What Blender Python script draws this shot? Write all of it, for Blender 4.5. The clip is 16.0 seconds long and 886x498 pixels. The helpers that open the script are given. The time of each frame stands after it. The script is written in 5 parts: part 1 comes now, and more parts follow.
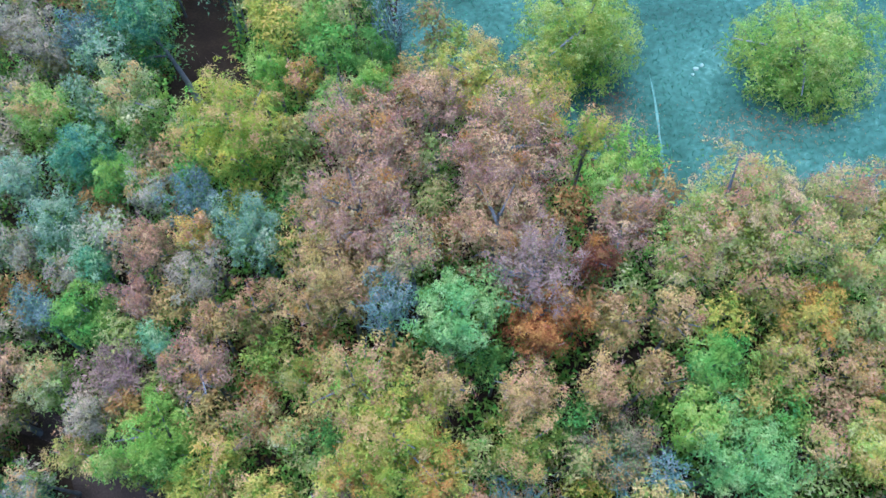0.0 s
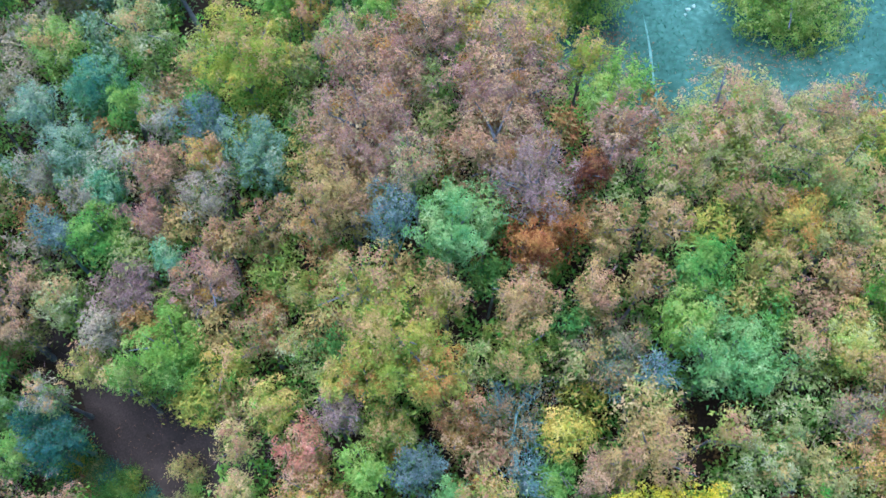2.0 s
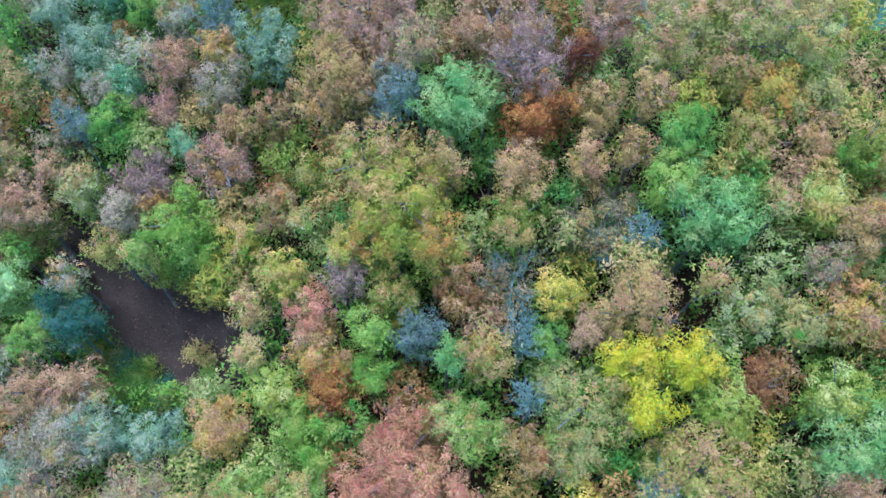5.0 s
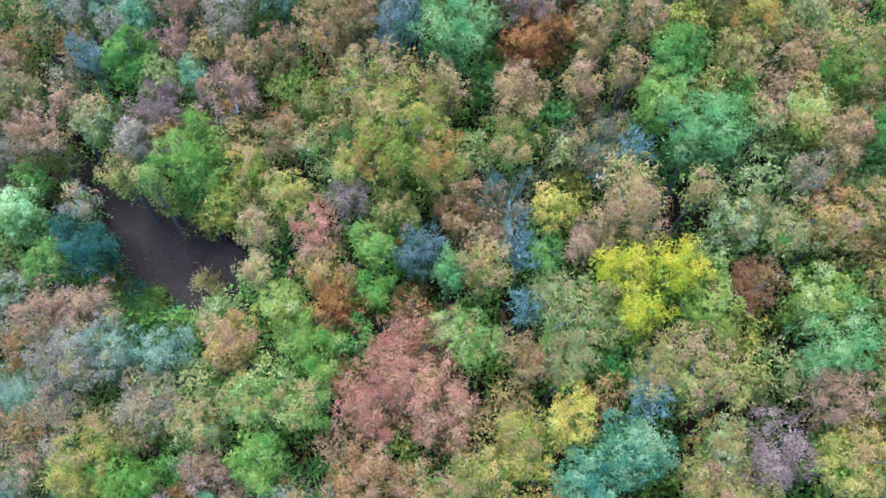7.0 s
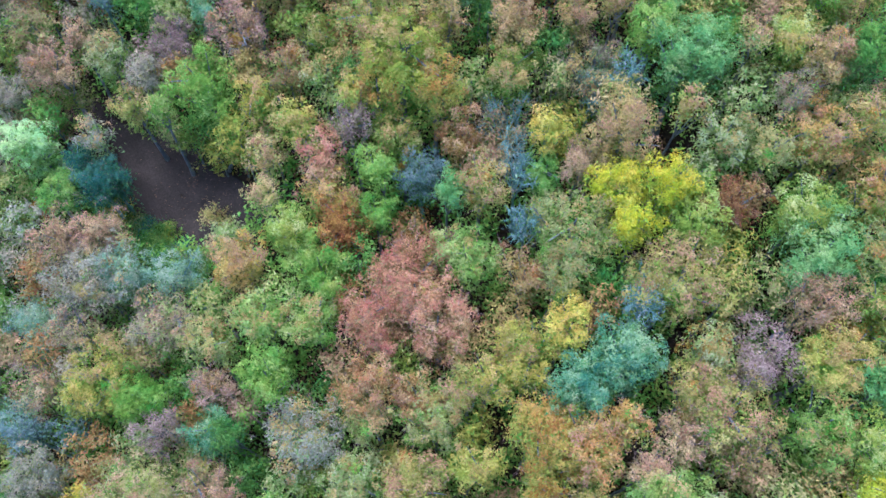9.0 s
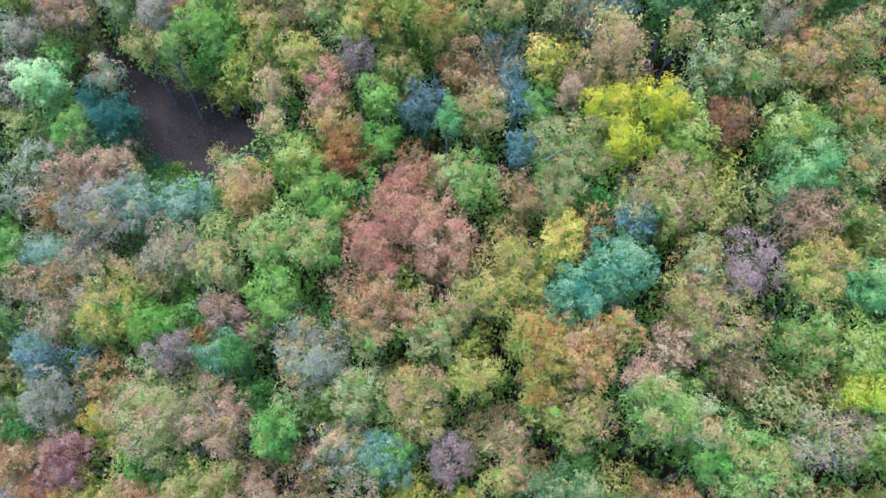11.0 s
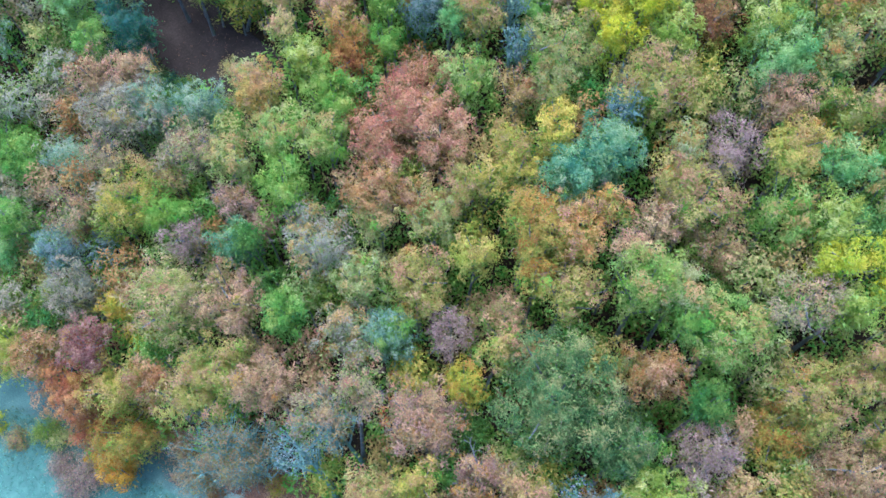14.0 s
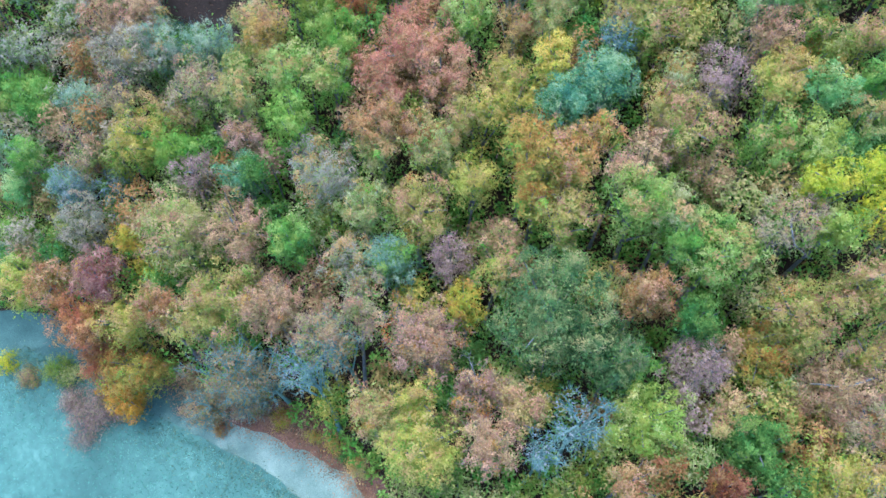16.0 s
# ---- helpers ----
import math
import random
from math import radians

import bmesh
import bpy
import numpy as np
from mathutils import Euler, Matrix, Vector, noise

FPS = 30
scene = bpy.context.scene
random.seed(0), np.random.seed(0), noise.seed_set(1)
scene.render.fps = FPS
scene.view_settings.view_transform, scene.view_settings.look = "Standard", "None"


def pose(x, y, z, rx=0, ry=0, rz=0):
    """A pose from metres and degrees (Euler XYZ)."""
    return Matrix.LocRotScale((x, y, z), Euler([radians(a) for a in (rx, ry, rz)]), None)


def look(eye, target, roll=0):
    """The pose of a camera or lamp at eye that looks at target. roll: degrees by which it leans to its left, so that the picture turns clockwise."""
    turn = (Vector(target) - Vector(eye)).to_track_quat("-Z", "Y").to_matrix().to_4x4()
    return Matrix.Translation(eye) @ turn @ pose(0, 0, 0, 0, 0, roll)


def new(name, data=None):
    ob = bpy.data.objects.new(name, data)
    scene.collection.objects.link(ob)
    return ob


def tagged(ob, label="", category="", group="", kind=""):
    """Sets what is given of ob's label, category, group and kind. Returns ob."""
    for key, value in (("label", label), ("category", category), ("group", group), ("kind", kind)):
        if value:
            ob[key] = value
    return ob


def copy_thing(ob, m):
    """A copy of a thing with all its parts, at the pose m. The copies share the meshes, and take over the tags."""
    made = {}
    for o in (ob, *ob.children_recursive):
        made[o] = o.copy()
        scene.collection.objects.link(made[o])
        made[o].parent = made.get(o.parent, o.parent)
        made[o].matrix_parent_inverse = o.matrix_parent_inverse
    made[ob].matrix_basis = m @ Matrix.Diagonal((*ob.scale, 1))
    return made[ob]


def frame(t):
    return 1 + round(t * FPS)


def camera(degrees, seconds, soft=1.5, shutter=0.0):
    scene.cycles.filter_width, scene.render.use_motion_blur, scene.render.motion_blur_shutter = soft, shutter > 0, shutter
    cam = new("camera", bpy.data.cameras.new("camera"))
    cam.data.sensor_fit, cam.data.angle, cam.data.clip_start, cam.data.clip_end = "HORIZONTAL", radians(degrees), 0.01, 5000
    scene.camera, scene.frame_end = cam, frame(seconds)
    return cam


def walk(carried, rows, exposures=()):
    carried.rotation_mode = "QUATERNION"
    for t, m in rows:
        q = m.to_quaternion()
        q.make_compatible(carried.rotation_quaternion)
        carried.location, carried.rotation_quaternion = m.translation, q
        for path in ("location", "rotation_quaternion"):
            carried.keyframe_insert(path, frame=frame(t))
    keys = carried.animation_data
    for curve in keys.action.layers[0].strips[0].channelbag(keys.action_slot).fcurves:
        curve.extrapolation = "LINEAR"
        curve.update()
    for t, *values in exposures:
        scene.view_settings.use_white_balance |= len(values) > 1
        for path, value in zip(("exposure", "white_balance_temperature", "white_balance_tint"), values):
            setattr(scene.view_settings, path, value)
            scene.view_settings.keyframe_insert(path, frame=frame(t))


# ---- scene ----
cam = camera(55.0, 16.0, soft=1.6)
EYE, TILT = 62.0, 23.28
# seconds, x, y, yaw, pitch, roll: a level flight backwards over the slope
ROWS = [
    (0, -0, -0, 0.068, -0.247, -0.205),
    (0.5, -0.005, -1.25, 0.076, -0.2, -0.186),
    (1, -0.01, -2.5, 0.088, -0.155, -0.163),
    (1.5, -0.016, -3.75, 0.099, -0.116, -0.13),
    (2, -0.021, -5, 0.103, -0.082, -0.088),
    (2.5, -0.026, -6.25, 0.098, -0.051, -0.042),
    (3, -0.031, -7.5, 0.087, -0.02, -0),
    (3.5, -0.037, -8.75, 0.075, 0.008, 0.029),
    (4, -0.042, -10, 0.07, 0.03, 0.038),
    (5.2, -0.055, -13, 0.055, 0.001, 0.009),
    (6.5, -0.068, -16.25, 0.042, -0.04, -0.017),
    (7, -0.073, -17.5, 0.056, -0.054, -0.027),
    (7.5, -0.079, -18.75, 0.065, -0.062, -0.036),
    (8, -0.084, -20, 0.067, -0.066, -0.043),
    (8.5, -0.089, -21.25, 0.062, -0.064, -0.041),
    (9, -0.094, -22.5, 0.052, -0.051, -0.033),
    (10.2, -0.107, -25.5, 0.082, -0.018, -0.128),
    (11.5, -0.121, -28.75, 0.125, 0.007, -0.227),
    (12, -0.126, -30, 0.128, 0.001, -0.166),
    (12.5, -0.131, -31.25, 0.128, -0.008, -0.096),
    (13, -0.136, -32.5, 0.126, -0.014, -0.032),
    (13.5, -0.142, -33.75, 0.12, -0.013, 0.025),
    (14, -0.147, -35, 0.109, 0.001, 0.076),
    (14.5, -0.152, -36.25, 0.095, 0.027, 0.125),
    (15, -0.157, -37.5, 0.079, 0.056, 0.174),
    (15.5, -0.163, -38.75, 0.062, 0.073, 0.222),
    (16, -0.168, -40, 0.044, 0.067, 0.264),
]
walk(cam, [(t, pose(x, y, EYE, TILT + pitch, 0, yaw) @ pose(0, 0, 0, 0, 0, roll)) for t, x, y, yaw, pitch, roll in ROWS],
     [(0, 1.82, 5600, 32), (9, 1.86, 5600, 33), (16, 1.94, 5720, 31)])

# ---- light: a bright overcast day ----
world = bpy.data.worlds.new("world")
scene.world = world
world.use_nodes = True
wt = world.node_tree
sky = wt.nodes.new("ShaderNodeTexSky")
sky.sky_type = 'NISHITA'
sky.sun_disc = False
sky.sun_elevation = radians(74)
sky.sun_rotation = radians(-25)
sky.air_density, sky.dust_density, sky.ozone_density = 1.0, 3.0, 1.0
wt.links.new(sky.outputs[0], wt.nodes["Background"].inputs["Color"])
wt.nodes["Background"].inputs["Strength"].default_value = 0.15
sun_data = bpy.data.lights.new("sun", 'SUN')
sun_data.energy, sun_data.angle, sun_data.color = 1.2, radians(45), (1.0, 0.95, 0.88)
sun = new("sun", sun_data)
sun.matrix_world = look((-12, 26, 100), (0, 0, 0))


# ---- materials ----
def lin(h):
    """The linear colour of a hexadecimal sRGB one."""
    c = [int(h[i:i + 2], 16) / 255 for i in (0, 2, 4)]
    return tuple(v / 12.92 if v < 0.04045 else ((v + 0.055) / 1.055) ** 2.4 for v in c) + (1.0,)


def blank(name):
    mat = bpy.data.materials.new(name)
    mat.use_nodes = True
    t = mat.node_tree
    t.nodes.clear()
    out = t.nodes.new("ShaderNodeOutputMaterial")
    return mat, t, out


def ramp(t, stops):
    r = t.nodes.new("ShaderNodeValToRGB")
    e = r.color_ramp.elements
    while len(e) < len(stops):
        e.new(0.5)
    for el, (p, c) in zip(e, stops):
        el.position, el.color = p, lin(c) if isinstance(c, str) else c
    return r


def math_node(t, op, a, b):
    n = t.nodes.new("ShaderNodeMath")
    n.operation = op
    for i, v in enumerate((a, b)):
        if isinstance(v, (int, float)):
            n.inputs[i].default_value = v
        else:
            t.links.new(v, n.inputs[i])
    return n.outputs[0]


def noise_node(t, scale, detail=4.0, coords="Object", shift=False):
    tc = t.nodes.new("ShaderNodeTexCoord")
    n = t.nodes.new("ShaderNodeTexNoise")
    if shift:
        n.noise_dimensions = '4D'
        t.links.new(math_node(t, 'MULTIPLY', t.nodes.new("ShaderNodeObjectInfo").outputs["Random"], 60.0), n.inputs["W"])
    n.inputs["Scale"].default_value, n.inputs["Detail"].default_value = scale, detail
    t.links.new(tc.outputs[coords], n.inputs["Vector"])
    return n.outputs["Fac"]


def foliage(name, a, b, c, through_light=0.5, hue=0.2):
    """Leaves: three tones, mixed leaf by leaf and in drifts over the crown."""
    mat, t, out = blank(name)
    geo = t.nodes.new("ShaderNodeNewGeometry")
    info = t.nodes.new("ShaderNodeObjectInfo")
    drift = math_node(t, 'ADD', math_node(t, 'MULTIPLY', noise_node(t, 0.5, 2.0, shift=True), 1.7), math_node(t, 'MULTIPLY', noise_node(t, 1.6, 2.0, shift=True), 1.7))
    drift = math_node(t, 'SUBTRACT', drift, 1.7)
    f = math_node(t, 'ADD', math_node(t, 'MULTIPLY', geo.outputs["Random Per Island"], 0.3), 0.35)
    f = math_node(t, 'ADD', f, drift)
    f = math_node(t, 'ADD', f, math_node(t, 'MULTIPLY', math_node(t, 'SUBTRACT', info.outputs["Random"], 0.5), 0.2))
    r = ramp(t, [(p, tuple(v * k for v, k in zip(lin(tone), LEAF_CAST))) for p, tone in ((0.05, a), (0.5, b), (0.95, c))])
    t.links.new(f, r.inputs[0])
    hsv = t.nodes.new("ShaderNodeHueSaturation")
    hsv.inputs["Saturation"].default_value = SATURATION
    shade = math_node(t, 'ADD', math_node(t, 'MULTIPLY', noise_node(t, 0.9, 2.0, shift=True), 0.86), math_node(t, 'MULTIPLY', geo.outputs["Random Per Island"], 0.14))
    t.links.new(math_node(t, 'ADD', math_node(t, 'MULTIPLY', math_node(t, 'SUBTRACT', shade, 0.5), hue), 0.498), hsv.inputs["Hue"])
    val = math_node(t, 'ADD', math_node(t, 'MULTIPLY', math_node(t, 'FRACT', math_node(t, 'MULTIPLY', geo.outputs["Random Per Island"], 17.3), 0), 0.34), 0.84)
    t.links.new(val, hsv.inputs["Value"])
    t.links.new(r.outputs[0], hsv.inputs["Color"])
    p = t.nodes.new("ShaderNodeBsdfPrincipled")
    p.inputs["Roughness"].default_value = 0.75
    p.inputs["Specular IOR Level"].default_value = 0.12
    tr = t.nodes.new("ShaderNodeBsdfTranslucent")
    mix = t.nodes.new("ShaderNodeMixShader")
    mix.inputs[0].default_value = through_light
    t.links.new(hsv.outputs[0], p.inputs["Base Color"])
    t.links.new(hsv.outputs[0], tr.inputs["Color"])
    t.links.new(p.outputs[0], mix.inputs[1])
    t.links.new(tr.outputs[0], mix.inputs[2])
    t.links.new(mix.outputs[0], out.inputs[0])
    return mat


def surface(name, stops, scale, fine, bump=0.3, rough=0.9, weight=0.5, paler=None):
    """A rough natural surface: broad drifts, fine grain and relief."""
    mat, t, out = blank(name)
    broad, grain = noise_node(t, scale, 5.0), noise_node(t, fine, 6.0)
    f = math_node(t, 'ADD', math_node(t, 'MULTIPLY', broad, 1 - weight), math_node(t, 'MULTIPLY', grain, weight))
    f = math_node(t, 'ADD', math_node(t, 'MULTIPLY', math_node(t, 'SUBTRACT', f, 0.5), 2.2), 0.5)
    r = ramp(t, stops)
    t.links.new(f, r.inputs[0])
    colour = r.outputs[0]
    if paler:
        # other, paler tones from a certain point along x on
        tc, xyz, mix = t.nodes.new("ShaderNodeTexCoord"), t.nodes.new("ShaderNodeSeparateXYZ"), t.nodes.new("ShaderNodeMix")
        t.links.new(tc.outputs["Object"], xyz.inputs[0])
        mix.data_type = 'RGBA'
        mix.clamp_factor = True
        paler_ramp = ramp(t, [(0.1, paler[0]), (0.5, paler[1]), (0.9, paler[2])])
        t.links.new(f, paler_ramp.inputs[0])
        reach = math_node(t, 'ADD', math_node(t, 'MULTIPLY', xyz.outputs[0], 0.12), 2.6)
        t.links.new(math_node(t, 'ADD', reach, math_node(t, 'SUBTRACT', broad, 0.5)), mix.inputs[0])
        t.links.new(colour, mix.inputs[6])
        t.links.new(paler_ramp.outputs[0], mix.inputs[7])
        colour = mix.outputs[2]
    p = t.nodes.new("ShaderNodeBsdfPrincipled")
    p.inputs["Roughness"].default_value = rough
    p.inputs["Specular IOR Level"].default_value = 0.2
    bp = t.nodes.new("ShaderNodeBump")
    bp.inputs["Strength"].default_value = bump
    bp.inputs["Distance"].default_value = 0.06
    t.links.new(grain, bp.inputs["Height"])
    t.links.new(colour, p.inputs["Base Color"])
    t.links.new(bp.outputs[0], p.inputs["Normal"])
    t.links.new(p.outputs[0], out.inputs[0])
    return mat


SATURATION = 1.06
LEAF_CAST = (0.95, 0.98, 0.99, 1.0)
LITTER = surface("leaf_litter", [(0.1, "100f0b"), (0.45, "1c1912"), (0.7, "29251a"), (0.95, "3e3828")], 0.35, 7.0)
SOIL = surface("bare_soil", [(0.1, "1b1a18"), (0.5, "2c2b28"), (0.95, "42403b")], 0.45, 9.0)
# dark tone for the hollow's painted shade and for the log
DARK_TONE = surface("dark_tone", [(0.1, "161614"), (0.5, "232321"), (0.95, "34332f")], 0.8, 9.0)
TURF = surface("meadow_turf", [(0.05, "12362c"), (0.4, "1e4c42"), (0.7, "2e6056"), (0.95, "4c7e72")], 0.2, 2.6, 0.4)
TURF_PALE = surface("dewy_turf", [(0.05, "28504a"), (0.4, "326058"), (0.7, "3c6e64"), (0.95, "508278")], 0.16, 1.6, 0.3, weight=0.45)
GRAVEL = surface("gravel", [(0.05, "1c3c3a"), (0.4, "2a504c"), (0.7, "3e665e"), (0.95, "5c8276")], 0.5, 14.0, 0.5, paler=("46665e", "5e8074", "7c9c8e"))
BARK = surface("grey_bark", [(0.1, "3b4648"), (0.5, "5c6b6e"), (0.95, "84959a")], 1.2, 18.0, 0.6)
BARK_PALE = surface("pale_bark", [(0.1, "3a6660"), (0.5, "558680"), (0.95, "7ea69c")], 1.2, 18.0, 0.5)
TWIG = surface("twig_bark", [(0.1, "5c5250"), (0.5, "7c7069"), (0.95, "988c82")], 1.0, 9.0, 0.1)
STONE = surface("pale_stone", [(0.1, "5a847e"), (0.5, "7ca49c"), (0.95, "aac8c0")], 2.0, 12.0, 0.5)
VERGE_LITTER = surface("verge_litter", [(0.1, "362c24"), (0.4, "544238"), (0.7, "6e584c"), (0.95, "8a7468")], 0.9, 11.0, 0.5)
TRODDEN = surface("trodden_grass", [(0.1, "2e5e58"), (0.5, "447870"), (0.95, "64928a")], 0.6, 6.0)
BLADES = foliage("grass_blades", "22584c", "32705f", "4e8c7a", 0.4, 0.06)
BLADES_PALE = foliage("pale_grass_blades", "3c7468", "5a9486", "80b0a2", 0.4, 0.06)
VERGE = foliage("verge_grass", "4c6a56", "66846c", "8a9e86", 0.4, 0.08)
FALLEN = foliage("fallen_leaf", "604c38", "7e6a50", "9a866a", 0.1, 0.06)

# ---- the lie of the land ----
GROUND = (8.43, 9.57, 12.83, 2.68, -2.94, -3.36, 0.81, -3.23, -6.43)


def ground_z(x, y):
    """Height of the hillside, levelling out away from the flight."""
    x, y = np.clip(x, -44, 40) / 40, np.clip(y, -48, 46) / 40
    return (GROUND[0] + GROUND[1] * x + GROUND[2] * y + GROUND[3] * x * x + GROUND[4] * x * y + GROUND[5] * y * y
            + GROUND[6] * x * x * y + GROUND[7] * x * y * y + GROUND[8] * y ** 3)


def mesh_from(name, verts, faces, mat, smooth=False):
    """A mesh of equal-sided faces from arrays."""
    verts, faces = np.asarray(verts, np.float32), np.asarray(faces, np.int32)
    k = faces.shape[1]
    me = bpy.data.meshes.new(name)
    me.vertices.add(len(verts))
    me.vertices.foreach_set("co", verts.ravel())
    me.loops.add(faces.size)
    me.loops.foreach_set("vertex_index", faces.ravel())
    me.polygons.add(len(faces))
    me.polygons.foreach_set("loop_start", np.arange(0, faces.size, k, dtype=np.int32))
    if smooth:
        me.polygons.foreach_set("use_smooth", np.ones(len(faces), bool))
    me.update(calc_edges=True)
    me.materials.append(mat)
    return me


def sheet(name, gx, gy, mat, lift, label, category, rough=0.0):
    """A sheet over the rows gy(u, v), gx(u, v) that follows the land."""
    nu, nv = gx.shape
    z = ground_z(gx, gy) + lift
    if rough:
        z = z + rough * np.array([[noise.noise(Vector((a * 0.6, b * 0.6, 3.0))) for a, b in zip(ra, rb)] for ra, rb in zip(gx, gy)])
    v = np.stack([gx, gy, z], -1).reshape(-1, 3)
    i = np.arange((nu - 1) * nv).reshape(nu - 1, nv)[:, :-1].ravel()
    ob = new(name, mesh_from(name, v, np.stack([i, i + nv, i + nv + 1, i + 1], 1), mat, True))
    return tagged(ob, label, category, kind="structure")


far = [62, 70, 85, 110, 150, 220, 340, 520, 800, 1200]
ax = np.array([-f for f in far[::-1]] + list(np.arange(-60, 61, 1.5)) + far, float)
gx, gy = np.meshgrid(ax, ax, indexing="ij")
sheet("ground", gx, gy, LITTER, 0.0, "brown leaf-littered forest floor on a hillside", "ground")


def spline(points, n):
    """A smooth line through the points."""
    p = [2 * np.array(points[0]) - np.array(points[1])] + [np.array(q) for q in points] + [2 * np.array(points[-1]) - np.array(points[-2])]
    line = []
    for i in range(1, len(p) - 2):
        for s in np.linspace(0, 1, n, endpoint=False):
            a, b, c, d = p[i - 1], p[i], p[i + 1], p[i + 2]
            line.append(0.5 * (2 * b + (c - a) * s + (2 * a - 5 * b + 4 * c - d) * s * s + (3 * b - a - 3 * c + d) * s ** 3))
    return np.array(line + [p[-2]])


ROAD = spline([(-150, -14), (-75, -16.5), (-45, -17.6), (-36.6, -18.5), (-33.1, -18.9), (-29.5, -20.4), (-22.8, -23.8), (-17.5, -26.4),
               (-13.3, -28.4), (-10.0, -30.6), (-7.8, -32.4), (-3, -37.5), (6, -46), (22, -60), (60, -95)], 8)
tang = np.gradient(ROAD, axis=0)
tang /= np.linalg.norm(tang, axis=1)[:, None]
side = np.stack([-tang[:, 1], tang[:, 0]], 1)
jag = np.array([noise.noise(Vector((p[0] * 0.9, p[1] * 0.9, 1))) for p in ROAD])
across = np.linspace(-1.5, 1.5, 7)
across = across[None] * (1 + 0.12 * jag[:, None]) * np.where(across[None] > 0, 1 + 0.75 * np.clip((ROAD[:, :1] + 19) / 8, 0, 1), 1)
gx = ROAD[:, 0][:, None] + side[:, 0][:, None] * across
gy = ROAD[:, 1][:, None] + side[:, 1][:, None] * across
sheet("road", gx, gy, GRAVEL, 0.05, "pale grey gravel forest track beside the meadow", "track", 0.02)


# fallen leaves lie thick along its upper edge
u = np.linspace(np.argmin(np.abs(ROAD[:, 0] + 20)), np.argmin(np.abs(ROAD[:, 0] + 1)), 40)
mid = np.stack([np.interp(u, np.arange(len(ROAD)), ROAD[:, q]) for q in (0, 1)], 1)
off = np.stack([np.interp(u, np.arange(len(ROAD)), side[:, q]) for q in (0, 1)], 1)
rim = 0.55 + 1.2 * np.clip((mid[:, 0] + 15) / 6, 0, 1) + 0.5 * np.array([noise.noise(Vector((p[0] * 0.7, p[1] * 0.7, 5))) for p in mid])
across = rim[:, None] + np.linspace(0, 1, 6)[None] * (3.9 - rim[:, None]) * np.sin(np.linspace(0.02, 3.12, 40))[:, None] ** 0.6
sheet("leafy_verge", mid[:, :1] + off[:, :1] * across, mid[:, 1:] + off[:, 1:] * across, VERGE_LITTER, 0.062, "reddish-brown fallen leaves along the track's edge", "verge", 0.03)


def road_y(x):
    """The track's middle at that x."""
    return np.interp(x, ROAD[:, 0], ROAD[:, 1])


# the upper meadow behind the trees, and the lower one beyond the track
EDGE = np.array([(-4.5, 60), (-4.0, 44), (-3.1, 35.3), (-0.2, 32.0), (7.9, 28.0), (10.4, 24.5), (12.2, 22.5), (17.4, 21.5), (25, 20.5), (40, 20), (140, 20)])
u = np.concatenate([np.arange(-3.9, 40, 1.0), [45, 60, 90, 140]])
w = np.linspace(0, 1, 42) ** 1.6
gx = np.repeat(u[:, None], len(w), 1)
e = np.interp(u, EDGE[:, 0], EDGE[:, 1])
gy = e[:, None] + (130 - e[:, None]) * w[None]
sheet("meadow_upper", gx, gy, TURF, 0.03, "blue-green mown meadow with a trodden line", "meadow", 0.02)
u = np.concatenate([[-140, -100, -75, -60, -50], np.arange(-44, -4, 1.0), [-2, 2, 8, 15, 25, 40, 58]])
gx = np.repeat(u[:, None], len(w), 1)
e = road_y(u) - 1.35
gy = e[:, None] + (-190 - e[:, None]) * w[None]
sheet("meadow_lower", gx, gy, TURF_PALE, 0.03, "pale blue-green dewy meadow below the track", "meadow", 0.03)
gy = np.linspace(24.0, 32.4, 24)
gx = 13.48 + 0.03 * np.sin(gy * 0.9)
wid = (0.07 + 0.015 * np.sin(gy * 2.7)) * np.clip((32.6 - gy) / 3, 0.1, 1)
sheet("trodden_line", np.stack([gx + wid, gx - wid], 1), np.stack([gy, gy], 1), TRODDEN, 0.045, "narrow pale trodden line across the meadow grass", "path", 0.02)
# bare soil of the clearing
a = np.linspace(0, 2 * math.pi, 49)
rr = np.linspace(0.02, 1, 12)
wob = 1 + 0.16 * np.sin(3 * a + 1) + 0.1 * np.sin(5 * a)
cx, cy = np.cos(a) * wob * 6.2, np.sin(a) * wob * 4.2
tilt = -0.5
gx = -19.2 + rr[:, None] * (cx * math.cos(tilt) - cy * math.sin(tilt))[None]
gy = 5.6 + rr[:, None] * (cx * math.sin(tilt) + cy * math.cos(tilt))[None]
sheet("clearing_floor", gx, gy, SOIL, 0.04, "bare grey-brown soil of a small woodland clearing", "soil", 0.05)

# the shade of a hollow in it, laid on as a dark sheet
a = np.linspace(0, 2 * math.pi, 41)
wob = 1 + 0.22 * np.sin(3 * a + 2) + 0.14 * np.sin(7 * a) + 0.08 * np.sin(13 * a)
rr = np.linspace(0.05, 1, 6)
gx, gy = -17.5 + rr[:, None] * (np.cos(a) * wob * 0.85)[None], 5.75 + rr[:, None] * (np.sin(a) * wob * 1.0)[None]
sheet("damp_hollow", gx, gy, DARK_TONE, 0.06, "dark sheet for the shade in the clearing's hollow", "soil", 0.05)

